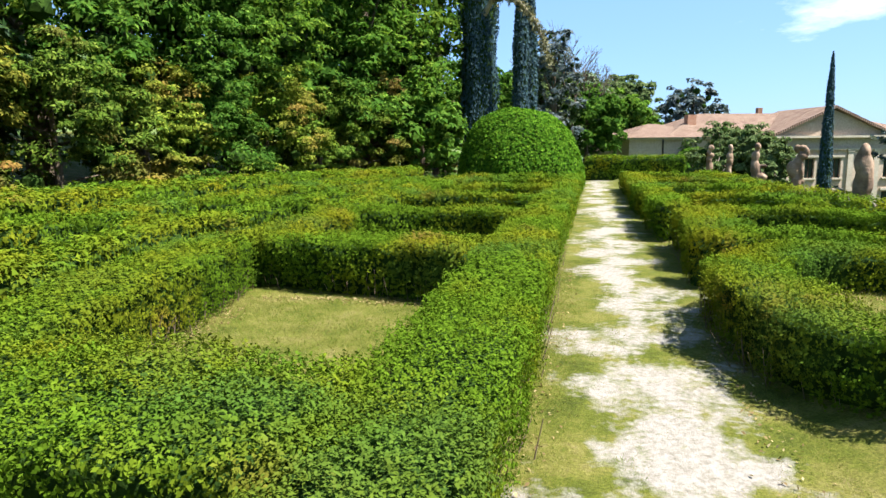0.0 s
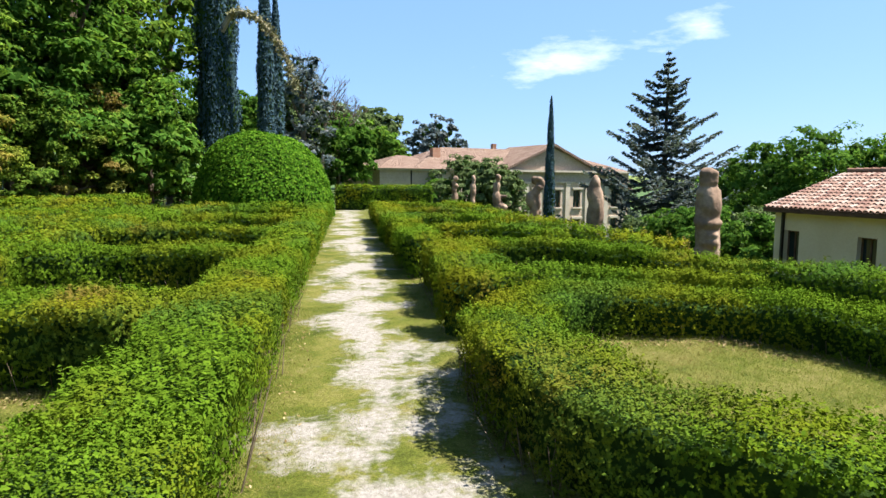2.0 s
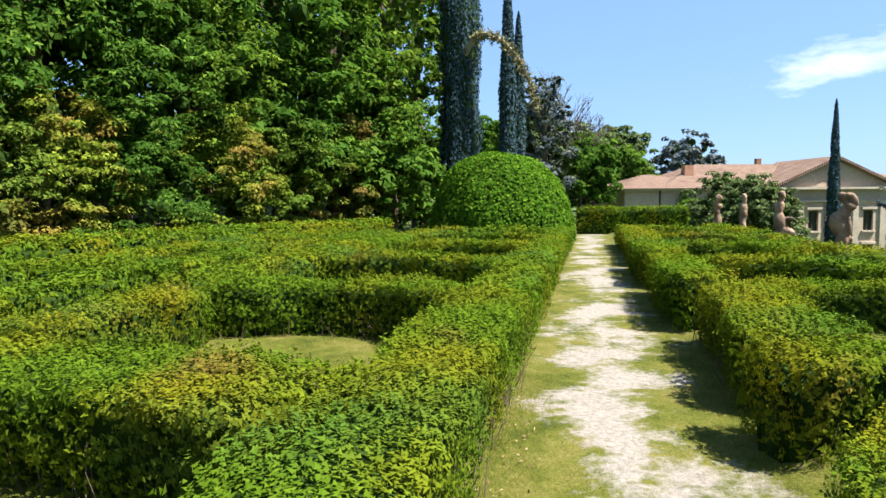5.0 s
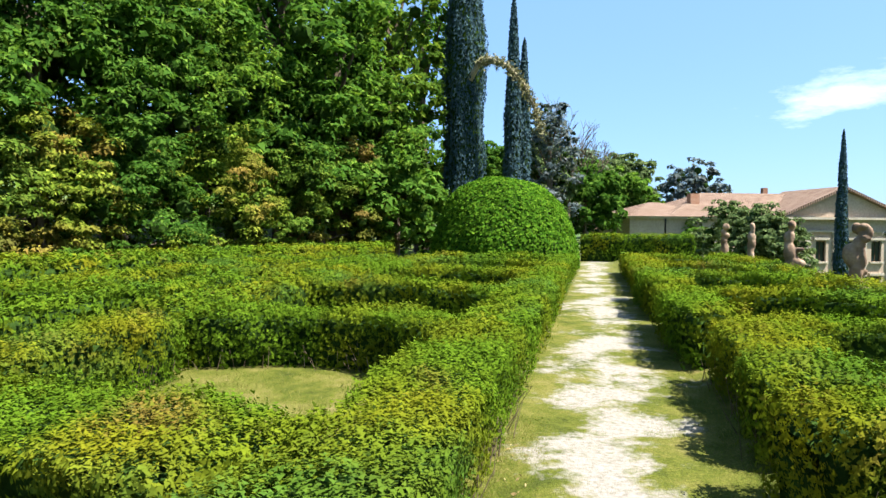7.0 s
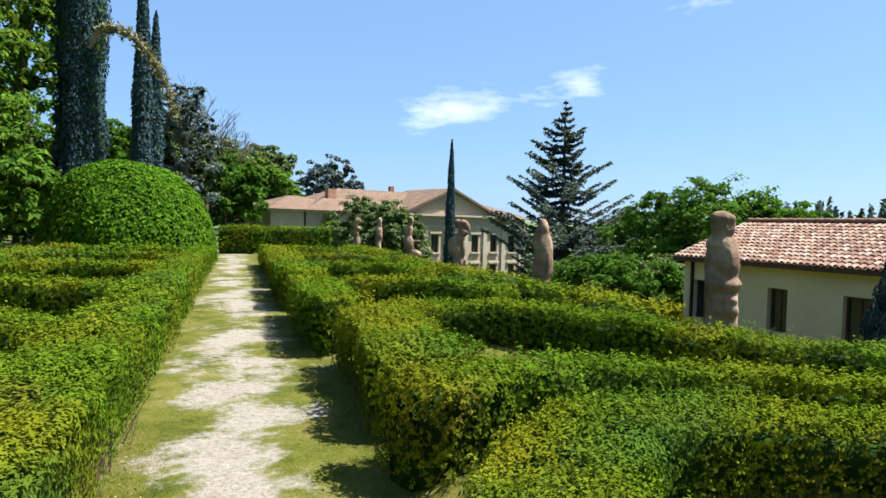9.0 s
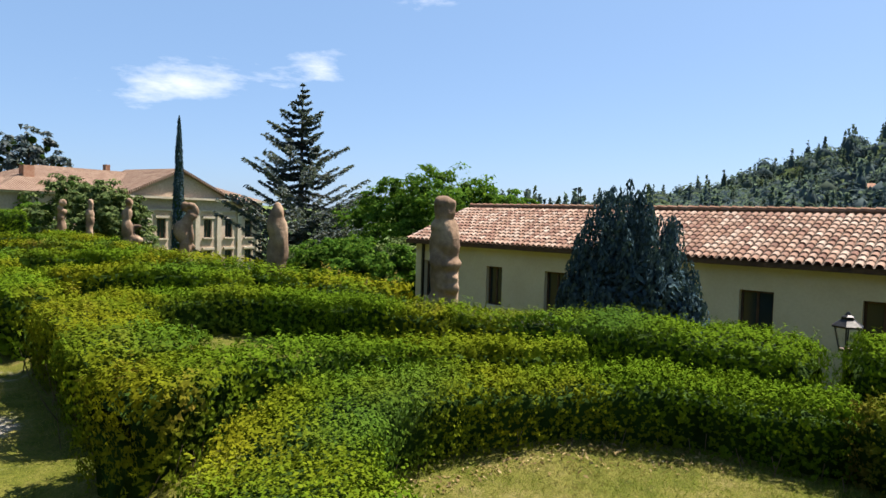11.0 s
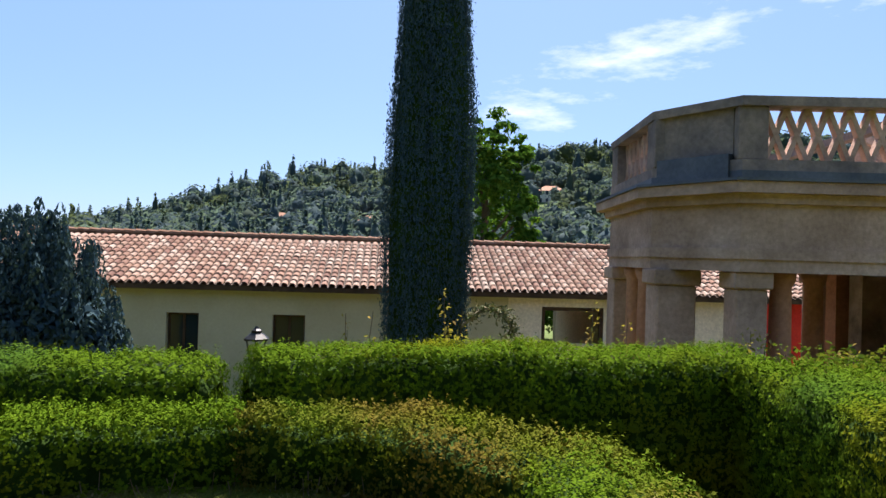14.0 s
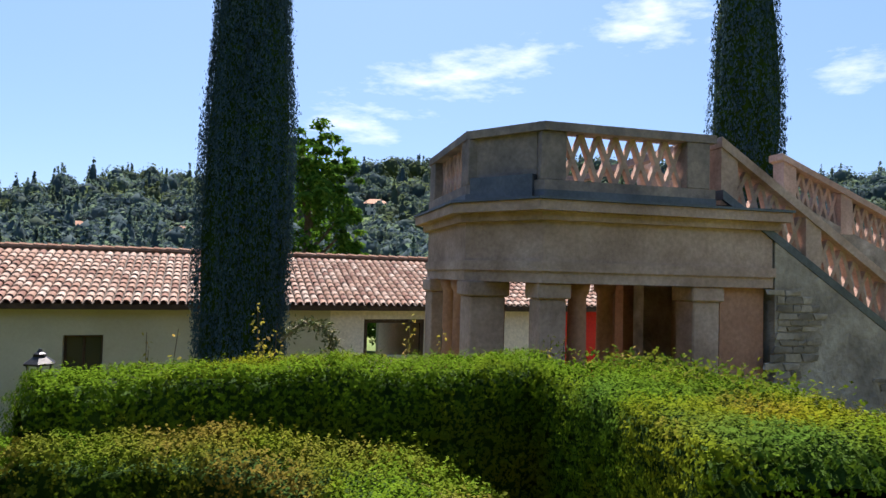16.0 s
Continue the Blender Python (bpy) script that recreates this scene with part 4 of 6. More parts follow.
bare_tree("leafless grey tree behind the cypresses", 11.5, 58.0, 12.0, 3)
bare_tree("leafless grey tree behind the cypresses", 13.5, 61.0, 9.0, 5)
broad_tree("dark cedar behind the cypresses", 9.2, 54.0, 0.3, 11.6, 2.3, 0.3, FIR_LEAF, 3600, 815, 20, low=0.2)
broad_tree("dark cedar on the far slope", 33.5, 88.0, -5.0, 15.5, 4.4, 0.6, FIR_LEAF, 2600, 816, 16, low=0.5)
conifer("small dark conifer on the far slope", 28.0, 100.0, -5.0, 17.0, 2.4, 17, 14, 0.6)


# ---- statues ----
def statue(label, x, y, total, rounds, turn, seed):
    """A weathered figure as one plain stone mesh, fused from rounded masses (across, deep, up, and three radii)."""
    bm = bmesh.new()
    r = np.random.default_rng(seed)
    for a, b, c, ra, rb, rc in rounds:
        m = Matrix.Translation((a, b, c * total)) @ Matrix.Rotation(r.uniform(-0.15, 0.15), 4, "Y") @ Matrix.Diagonal((ra * 0.9, rb * 0.9, rc * total, 1))
        bmesh.ops.create_icosphere(bm, subdivisions=3, radius=1, matrix=m)
    P = np.array([v.co for v in bm.verts])
    d = 0.014 * waves(P, 8.0, seed + 2) + 0.018 * waves(P, 20.0, seed) + 0.014 * waves(P * np.array([1, 1, 0.3]), 48.0, seed + 1)
    for v, k in zip(bm.verts, d):
        v.co += v.normal * float(k)
    ob = part("statue", bm, STATUE)
    mod = ob.modifiers.new("fuse", "REMESH")
    mod.mode, mod.voxel_size, mod.use_smooth_shade = "VOXEL", 0.02, True
    sm = ob.modifiers.new("wear", "SMOOTH")
    sm.factor, sm.iterations = 0.5, 1
    ob.matrix_world = pose(x, y, 0, 0, 0, turn)
    return tagged(ob, label, "statue", "row of weathered stone statues")


BASE = [(0, 0, .04, .19, .18, .06), (0, 0, .2, .16, .15, .22)]
CORE = [(0, 0, .45, .115, .11, .46)]
HERM = [(0, 0, .05, .178, .165, .08), (0, 0, .25, .168, .155, .3), (0, 0, .5, .166, .15, .3), (0, 0, .68, .18, .16, .2), (.02, -.02, .55, .172, .155, .05), (.05, -.08, .4, .12, .1, .035), (.06, -.08, .3, .08, .07, .045), (.05, -.09, .47, .09, .07, .03), (-.06, -.07, .6, .1, .09, .1), (0, 0, .80, .152, .138, .09), (0, 0, .87, .124, .118, .08), (0, 0, .92, .112, .11, .07), (0, -.01, .955, .126, .122, .035)]
SHROUD = [(0, 0, .04, .175, .165, .06), (.01, 0, .28, .168, .15, .32), (.01, 0, .55, .172, .15, .3), (0, 0, .74, .152, .135, .2), (.05, -.05, .55, .1, .1, .22), (-.01, 0, .87, .11, .108, .12), (-.01, 0, .95, .066, .066, .05)]
ARMS = BASE + CORE + [(.01, 0, .42, .14, .13, .16), (-.06, 0, .6, .17, .13, .16), (.02, 0, .7, .12, .11, .12), (.10, -.04, .58, .06, .07, .14), (.1, -.02, .8, .11, .06, .05), (.16, 0, .87, .06, .05, .07), (.06, 0, .94, .12, .07, .035), (-.02, 0, .93, .08, .08, .07), (.12, 0, .42, .07, .06, .05)]
SEATED = [(.03, 0, .1, .26, .2, .14), (.02, 0, .3, .2, .17, .18), (.14, -.03, .38, .16, .13, .07), (-.05, 0, .55, .15, .13, .2), (-.06, 0, .74, .13, .12, .12), (.12, -.02, .58, .14, .05, .035), (-.03, 0, .87, .06, .06, .06), (-.02, -.01, .94, .085, .09, .06)]
SLIM = BASE + CORE + [(0, 0, .45, .12, .11, .16), (.03, 0, .6, .1, .1, .14), (0, 0, .74, .12, .1, .1), (.03, 0, .84, .06, .06, .07), (.03, 0, .93, .075, .08, .065)]
BOWED = BASE + CORE + [(0, 0, .45, .14, .13, .17), (-.02, 0, .62, .13, .12, .14), (.05, -.02, .72, .12, .1, .08), (-.03, 0, .78, .11, .1, .1), (.03, -.02, .92, .12, .11, .075)]
for label, (x, y, tall, rounds, turn, seed) in {
    "upright weathered stone herm with a rounded head": (6.5, 7.72, 1.55, HERM, -50, 1),
    "weathered stone figure wrapped in a smooth cloak": (7.35, 11.35, 1.47, SHROUD, -40, 2),
    "weathered stone figure with an arm raised to its head": (8.2, 15.05, 1.5, ARMS, -35, 3),
    "weathered seated stone figure with an arm held out": (9.05, 18.7, 1.56, SEATED, -30, 4),
    "slim weathered stone figure": (9.9, 22.5, 1.54, SLIM, -28, 5),
    "weathered stone figure bowing its head": (10.75, 26.2, 1.56, BOWED, -25, 6),
}.items():
    statue(label, x, y, tall, rounds, turn, seed)


# ---- long low outbuilding ----
def window(parent, m, w, h, frame_mat, leaf_count=2):
    """A casement in its opening: frame and dark opaque panes. m: the opening's lower middle, x along the wall, y into
    it.
    """
    win = new("window")
    win.parent, win.matrix_basis = parent, m
    bm = bmesh.new()
    t = 0.07
    box(bm, -w / 2, 0.1, 0, -w / 2 + t, 0.16, h)
    box(bm, w / 2 - t, 0.1, 0, w / 2, 0.16, h)
    box(bm, -w / 2 + t, 0.1, 0, w / 2 - t, 0.16, t)
    box(bm, -w / 2 + t, 0.1, h - t, w / 2 - t, 0.16, h)
    if leaf_count == 2:
        box(bm, -0.035, 0.095, t, 0.035, 0.165, h - t)
    part("frame", bm, frame_mat, win, "dark painted window frame")
    bm = bmesh.new()
    box(bm, -w / 2 + t, 0.125, t, w / 2 - t, 0.135, h - t)
    part("pane", bm, GLASS, win, "dark reflecting glass")
    return win


def wall_with_holes(bm, x0, x1, z0, z1, thick, holes):
    """A wall in the xz plane, y from 0 to thick, with rectangular openings through it: (left, right, low, high)."""
    xs = sorted({x0, x1, *[h[0] for h in holes], *[h[1] for h in holes]})
    for a, b in zip(xs, xs[1:]):
        cuts = sorted((h[2], h[3]) for h in holes if h[0] <= a + 1e-6 and h[1] >= b - 1e-6)
        z = z0
        for lo, hi in cuts:
            if lo > z:
                box(bm, a, 0, z, b, thick, lo)
            z = hi
        if z < z1:
            box(bm, a, 0, z, b, thick, z1)
    bmesh.ops.remove_doubles(bm, verts=bm.verts[:], dist=0.0005)
    return bm


# x runs along the front from the garden's far end towards the pavilion, y into the building
LOW = Matrix.Translation((23.75, 21.9, -3.18)) @ Matrix.Rotation(math.atan2(-1.0, -0.103), 4, "Z")
LOW_LEN, LOW_EAVE = 37.5, 3.38
WINS = [(0.93, 0.78), (4.41, 0.8), (7.28, 0.95), (10.6, 0.95), (14.29, 0.97), (17.5, 1.0)]


def tiled_roof(parent, x0, x1, y0, z0, run, rise, pitch_x=0.24, pitch_y=0.36, over=0.3):
    """Rows of curved clay tiles over a sloping board: each tile a half barrel with its own lift."""
    n, rows = int((x1 - x0) / pitch_x), int(math.hypot(run, rise) / pitch_y)
    L = math.hypot(run, rise)
    bm = bmesh.new()
    sl = Matrix.Translation((x0, y0, z0)) @ Matrix.Rotation(math.atan2(rise, run), 4, "X")
    box(bm, 0, 0, -0.1, x1 - x0, L, 0.0)
    bmesh.ops.transform(bm, matrix=sl, verts=bm.verts)
    part("roof_deck", bm, WOOD_DARK, parent, "dark roof boarding")
    r = np.random.default_rng(5)
    k = 6
    prof = np.array([(-math.cos(math.pi * i / (k - 1)), math.sin(math.pi * i / (k - 1))) for i in range(k)])
    V, Q, base = [], [], 0
    R = np.array(sl.to_3x3())
    T = np.array(sl.translation)
    for j in range(rows):
        for i in range(n):
            cx = (i + 0.5) * pitch_x + r.uniform(-0.008, 0.008)
            ya, yb = j * pitch_y - 0.05, (j + 1) * pitch_y + 0.03
            za, zb = 0.05 + r.uniform(0, 0.015), 0.02
            pts = []
            for yy, zz, s in ((ya, za, 1.0), (yb, zb, 0.86)):
                for px, pz in prof:
                    pts.append((cx + px * pitch_x * 0.44 * s, yy, zz + pz * 0.085 * s))
            V += pts
            Q += [(base + q, base + q + 1, base + k + q + 1, base + k + q) for q in range(k - 1)]
            base += 2 * k
    V = np.array(V) @ R.T + T
    me = quads_mesh("tiles", V, Q)
    ob = link("tiles", me, ROOF_TILE, parent, "sun-bleached terracotta barrel tiles")
    ob["kind"] = "stuff"
    bm = bmesh.new()
    for i in range(int((x1 - x0) / 0.4)):
        tube(bm, [(x0 + i * 0.4, y0 + run, z0 + rise + 0.08), (x0 + i * 0.4 + 0.42, y0 + run, z0 + rise + 0.06)], [0.12, 0.10], 8)
    part("ridge_tiles", bm, TERRA, parent, "row of rounded ridge tiles")


def roof_tile_mat():
    m, n, l, p, o = node_mat("roof_barrel_tile")
    geo = n.new("ShaderNodeNewGeometry")
    col = ramp(n, [(0.0, (0.18, 0.10, 0.078)), (0.35, (0.255, 0.16, 0.118)), (0.7, (0.31, 0.215, 0.168)), (1.0, (0.36, 0.285, 0.235))])
    l.new(geo.outputs["Random Per Island"], col.inputs["Fac"])
    s = noise_node(n, l, 2.2, 6.0, 0.7, vec=geo.outputs["Position"])
    g = ramp(n, [(0.3, (0.62, 0.60, 0.58)), (0.6, (1.05, 1.03, 1.0))])
    l.new(s.outputs["Fac"], g.inputs["Fac"])
    l.new(mixed(n, l, col.outputs["Color"], g.outputs["Color"], 1.0, "MULTIPLY"), p.inputs["Base Color"])
    p.inputs["Roughness"].default_value, p.inputs["Specular IOR Level"].default_value = 0.9, 0.1
    return m


ROOF_TILE = roof_tile_mat()


def outbuilding():
    root = thing("outbuilding", LOW, "long low cream-plastered outbuilding with a terracotta tiled roof", "building")
    holes = [(x - w / 2, x + w / 2, 1.02, 2.58) for x, w in WINS]
    door = (25.5, 27.55, 0.9, 3.02)
    bm = bmesh.new()
    wall_with_holes(bm, 0, 24.4, 0, LOW_EAVE, 0.4, [h for h in holes])
    part("front_wall", bm, PLASTER, root)
    bm = bmesh.new()
    wall_with_holes(bm, 24.4, 32.6, 0, LOW_EAVE, 0.4, [door])
    part("front_wall", bm, PLASTER_PALE, root, "paler pinkish plaster")
    bm = bmesh.new()
    box(bm, 32.6, 0, 0, LOW_LEN, 0.4, LOW_EAVE)
    part("red_wall", bm, RED_WALL, root, "bright red plastered wall")
    bm = bmesh.new()
    box(bm, 0, 0.4, 0, 0.4, 7.6, LOW_EAVE)
    box(bm, LOW_LEN - 0.4, 0.4, 0, LOW_LEN, 7.6, LOW_EAVE)
    box(bm, 0, 7.6, 0, 25.1, 8.0, LOW_EAVE)
    box(bm, 28.0, 7.6, 0, LOW_LEN, 8.0, LOW_EAVE)
    part("back_wall", bm, PLASTER, root)
    bm = bmesh.new()
    box(bm, 0.45, 3.2, 0, 24.85, 3.3, LOW_EAVE - 0.05)
    box(bm, 28.15, 3.2, 0, LOW_LEN - 0.45, 3.3, LOW_EAVE - 0.05)
    part("inner_wall", bm, DARK_ROOM, root, "inner wall, coloured dark as an unlit room")
    for h in holes:
        window(root, Matrix.Translation(((h[0] + h[1]) / 2, 0.1, h[2])), h[1] - h[0], h[3] - h[2], WOOD_DARK)
    bm = bmesh.new()
    box(bm, door[0], 0.05, door[2], door[0] + 0.12, 0.2, door[3])
    box(bm, door[1] - 0.12, 0.05, door[2], door[1], 0.2, door[3])
    box(bm, door[0] + 0.12, 0.05, door[3] - 0.12, door[1] - 0.12, 0.2, door[3])
    part("opening_frame", bm, WOOD_DARK, root, "dark timber frame of an open bay")
    part("bay_wall", box(bmesh.new(), door[0] + 0.12, 0.12, door[2], door[1] - 0.12, 0.3, 1.75), PLASTER_PALE, root, "low pinkish wall in the open bay")
    for x in (24.9, 28.0):
        part("bay_side", box(bmesh.new(), x, 0.42, 0, x + 0.1, 7.58, LOW_EAVE - 0.05), PLASTER_PALE, root, "plastered side of the open bay")
    part("bay_coping", box(bmesh.new(), door[0] + 0.12, 0.08, 1.75, door[1] - 0.12, 0.34, 1.82), REVEAL, root, "pale coping of the low wall")
    bm = bmesh.new()
    box(bm, -0.25, -0.42, LOW_EAVE - 0.06, LOW_LEN + 0.25, -0.3, LOW_EAVE + 0.08)
    part("gutter", bm, WOOD_DARK, root, "dark eaves gutter")
    bm = bmesh.new()
    box(bm, 0.45, -0.12, 0, 0.55, -0.02, LOW_EAVE - 0.06)
    part("downpipe", bm, IRON, root, "dark rainwater pipe")
    tiled_roof(root, -0.25, LOW_LEN + 0.25, -0.4, LOW_EAVE + 0.1, 4.4, 1.55)
    bm = bmesh.new()
    v = [bm.verts.new(p) for p in ((-0.25, 4.0, LOW_EAVE + 1.6), (LOW_LEN + 0.25, 4.0, LOW_EAVE + 1.6), (LOW_LEN + 0.25, 8.4, LOW_EAVE + 0.05), (-0.25, 8.4, LOW_EAVE + 0.05))]
    bm.faces.new(v)
    bmesh.ops.solidify(bm, geom=bm.faces[:], thickness=0.1)
    part("back_roof", bm, TERRA, root)
    for x in (0, LOW_LEN):
        bm = bmesh.new()
        v = [bm.verts.new(p) for p in ((x, 0.0, LOW_EAVE), (x, 8.0, LOW_EAVE), (x, 4.0, LOW_EAVE + 1.45))]
        bm.faces.new(v)
        part("gable_wall", bm, PLASTER, root)
    return root


outbuilding()


# ---- villa ----
VILLA = Matrix.Translation((18.1, 63.3, -6.0)) @ Matrix.Rotation(radians(5), 4, "Z")
VX0, VX1, VX2, VC, VH = 0.0, 13.0, 31.0, 19.9, 6.6


def villa():
    root = thing("villa", VILLA, "large old ochre plastered villa with a pediment and tiled roofs", "building")
    fy, top = -0.9, 8.3
    holes_w = [(1.7, 2.7, 5.6, 6.7), (4.9, 6.5, 5.7, 6.7), (9.2, 10.8, 5.7, 6.7)]
    bm = bmesh.new()
    wall_with_holes(bm, VX0, VX1, 0, top, 0.5, holes_w)
    part("wing_wall", bm, VILLA_WALL, root)
    xs = [15.2 + 2.75 * k for k in range(6)]
    holes = [(x - 0.5, x + 0.5, 4.4, 6.3) for x in xs] + [(x - 0.5, x + 0.5, 1.4, 3.0) for x in xs]
    bm = bmesh.new()
    wall_with_holes(bm, VX1, VX2, 0, top, 0.5, holes)
    bmesh.ops.translate(bm, vec=(0, fy, 0), verts=bm.verts)
    part("front_wall", bm, VILLA_WALL, root)
    for x0, y0, x1, y1 in ((VX0, 0.5, 0.5, 13), (VX2 - 0.5, fy + 0.5, VX2, 13), (VX1, fy + 0.5, VX1 + 0.5, 0.0), (0.5, 12.5, VX2 - 0.5, 13)):
        part("side_wall", box(bmesh.new(), x0, y0, 0, x1, y1, top), VILLA_WALL, root)
    part("inner_wall", box(bmesh.new(), 0.6, 2.4, 0, VX2 - 0.6, 2.6, top - 0.1), DARK_ROOM, root, "inner wall, coloured dark as an unlit room")
    for a, b, c, d in holes:
        w = window(root, Matrix.Translation(((a + b) / 2, fy + 0.1, c)), b - a, d - c, WOOD_DARK)
        part("sill", box(bmesh.new(), -(b - a) / 2 - 0.18, -0.3, -0.16, (b - a) / 2 + 0.18, -0.1, 0.0), VILLA_TRIM, w)
        part("lintel", box(bmesh.new(), -(b - a) / 2 - 0.25, -0.3, d - c + 0.12, (b - a) / 2 + 0.25, -0.1, d - c + 0.34), VILLA_TRIM, w)
    for k, (a, b, c, d) in enumerate(holes_w):
        window(root, Matrix.Translation(((a + b) / 2, 0.1, c)), b - a, d - c, WOOD_DARK, 1)
    for k in range(7):
        x = 13.83 + 2.75 * k
        part("pilaster", box(bmesh.new(), x - 0.28, fy - 0.16, 0, x + 0.28, fy, 6.95), VILLA_TRIM, root)
        part("capital", box(bmesh.new(), x - 0.36, fy - 0.22, 6.95, x + 0.36, fy, 7.15), VILLA_TRIM, root)
    part("frieze_band", box(bmesh.new(), VX1 - 0.05, fy - 0.26, 7.15, VX2 + 0.05, fy, 7.3), VILLA_TRIM, root)
    part("cornice", box(bmesh.new(), VX1 - 0.3, fy - 0.55, top, VX2 + 0.3, fy + 0.2, top + 0.22), VILLA_TRIM, root)
    part("wing_cornice", box(bmesh.new(), VX0 - 0.3, -0.4, top, VX1 - 0.3, 0.2, top + 0.2), VILLA_TRIM, root)
    part("wing_drainpipe", box(bmesh.new(), 3.3, -0.1, 0, 3.42, -0.01, top), IRON, root, "dark rainwater pipe")
    bm = bmesh.new()
    v = [bm.verts.new(p) for p in ((VC - VH, fy - 0.05, top + 0.22), (VC + VH, fy - 0.05, top + 0.22), (VC, fy - 0.05, top + 2.75))]
    f = bm.faces.new(v)
    r = bmesh.ops.extrude_face_region(bm, geom=[f])
    bmesh.ops.translate(bm, vec=(0, 0.5, 0), verts=[g for g in r["geom"] if isinstance(g, bmesh.types.BMVert)])
    bmesh.ops.recalc_face_normals(bm, faces=bm.faces[:])
    part("pediment", bm, VILLA_WALL, root)
    part("pediment_window", box(bmesh.new(), VC - 0.35, fy - 0.08, top + 0.75, VC + 0.35, fy - 0.02, top + 1.65), VILLA_TRIM, root)
    for s in (-1, 1):
        bm = bmesh.new()
        e = VH + 0.6 if s < 0 else VX2 - VC + 0.6
        q = [(VC + s * e, top + 2.85 - e * 0.435), (VC, top + 2.85), (VC, top + 3.1), (VC + s * e, top + 3.1 - e * 0.435)]
        a = [bm.verts.new((x, fy - 0.6, z)) for x, z in q]
        b = [bm.verts.new((x, 8.0, z)) for x, z in q]
        for i in range(4):
            bm.faces.new((a[i], a[(i + 1) % 4], b[(i + 1) % 4], b[i]))
        bm.faces.new(a)
        bm.faces.new(b[::-1])
        bmesh.ops.recalc_face_normals(bm, faces=bm.faces[:])
        part("pediment_roof", bm, FAR_TILE, root, "terracotta roof over the pediment")

    def hip(x0, x1, y0, y1, z, rise, inset, label):
        bm = bmesh.new()
        o = 0.6
        lo = [bm.verts.new(p) for p in ((x0 - o, y0 - o, z), (x1 + o, y0 - o, z), (x1 + o, y1 + o, z), (x0 - o, y1 + o, z))]
        ym = (y0 + y1) / 2
        a, b = bm.verts.new((x0 + inset, ym, z + rise)), bm.verts.new((x1 - inset, ym, z + rise))
        for f in ((lo[0], lo[1], b, a), (lo[1], lo[2], b), (lo[2], lo[3], a, b), (lo[3], lo[0], a), lo[::-1]):
            bm.faces.new(f)
        part("roof", bm, FAR_TILE, root, label)

    hip(VX0, 9.0, 0, 11, top + 0.2, 1.5, 4.0, "hipped terracotta roof of the wing")
    hip(4.0, VX2, 0.2, 13, top + 0.23, 2.55, 6.0, "hipped terracotta roof of the main block")
    part("chimney", box(bmesh.new(), 7.2, 3.0, top + 1.0, 8.1, 3.8, top + 2.5), TERRA, root, "brick chimney")
    part("chimney", box(bmesh.new(), 17.0, 7.0, top + 2.6, 17.5, 7.5, top + 3.4), TERRA, root, "brick chimney")
    return root


def far_tile_mat():
    m, n, l, p, o = node_mat("far_roof_tile")
    tc = n.new("ShaderNodeTexCoord")
    w = n.new("ShaderNodeTexWave")
    w.bands_direction = "X"
    w.inputs["Scale"].default_value, w.inputs["Distortion"].default_value = 1.4, 0.6
    l.new(tc.outputs["Object"], w.inputs["Vector"])
    nz = noise_node(n, l, 1.2, 6.0, 0.7, vec=tc.outputs["Object"])
    col = ramp(n, [(0.3, (0.155, 0.10, 0.073)), (0.5, (0.20, 0.136, 0.102)), (0.7, (0.25, 0.185, 0.142))])
    l.new(nz.outputs["Fac"], col.inputs["Fac"])
    g = ramp(n, [(0.2, (0.7, 0.68, 0.66)), (0.6, (1.05, 1.03, 1.0))])
    l.new(w.outputs["Fac"], g.inputs["Fac"])
    l.new(mixed(n, l, col.outputs["Color"], g.outputs["Color"], 1.0, "MULTIPLY"), p.inputs["Base Color"])
    p.inputs["Roughness"].default_value, p.inputs["Specular IOR Level"].default_value = 0.9, 0.1
    bn = n.new("ShaderNodeBump")
    bn.inputs["Distance"].default_value = 0.08
    l.new(w.outputs["Fac"], bn.inputs["Height"])
    l.new(bn.outputs["Normal"], p.inputs["Normal"])
    return m


FAR_TILE = far_tile_mat()
villa()


# ---- roofed pavilion with a balustraded terrace and stairs ----
PAV = Matrix(((SU, CU, 0, 0), (CU, -SU, 0, 0), (0, 0, 1, -0.28), (0, 0, 0, 1)))


def put(bm):
    """From garden axes (u, v, z) to the world."""
    bmesh.ops.transform(bm, matrix=PAV, verts=bm.verts)
    bmesh.ops.recalc_face_normals(bm, faces=bm.faces[:])
    return bm


def parapet_bars(bm, root):
    """A pierced parapet as a group of bars, each a piece of its own."""
    holder = new("pierced_parapet")
    holder.parent = root
    left = set(bm.faces)
    while left:
        todo, isle = [left.pop()], []
        while todo:
            f = todo.pop()
            isle.append(f)
            for e in f.edges:
                for g in e.link_faces:
                    if g in left:
                        left.remove(g)
                        todo.append(g)
        one, seen = bmesh.new(), {}
        for f in isle:
            one.faces.new([seen.setdefault(v, one.verts.new(v.co)) if v not in seen else seen[v] for v in f.verts])
        part("parapet_bar", put(one), STONE, holder)
    bm.free()


OCT = [(-3.3, 8.72), (0.32, 8.72), (1.12, 9.72), (1.12, 12.2), (0.32, 13.2), (-3.3, 13.2)]


OCT_TOP = [(-2.3, v) if u < -3 else (u, v) for u, v in OCT]


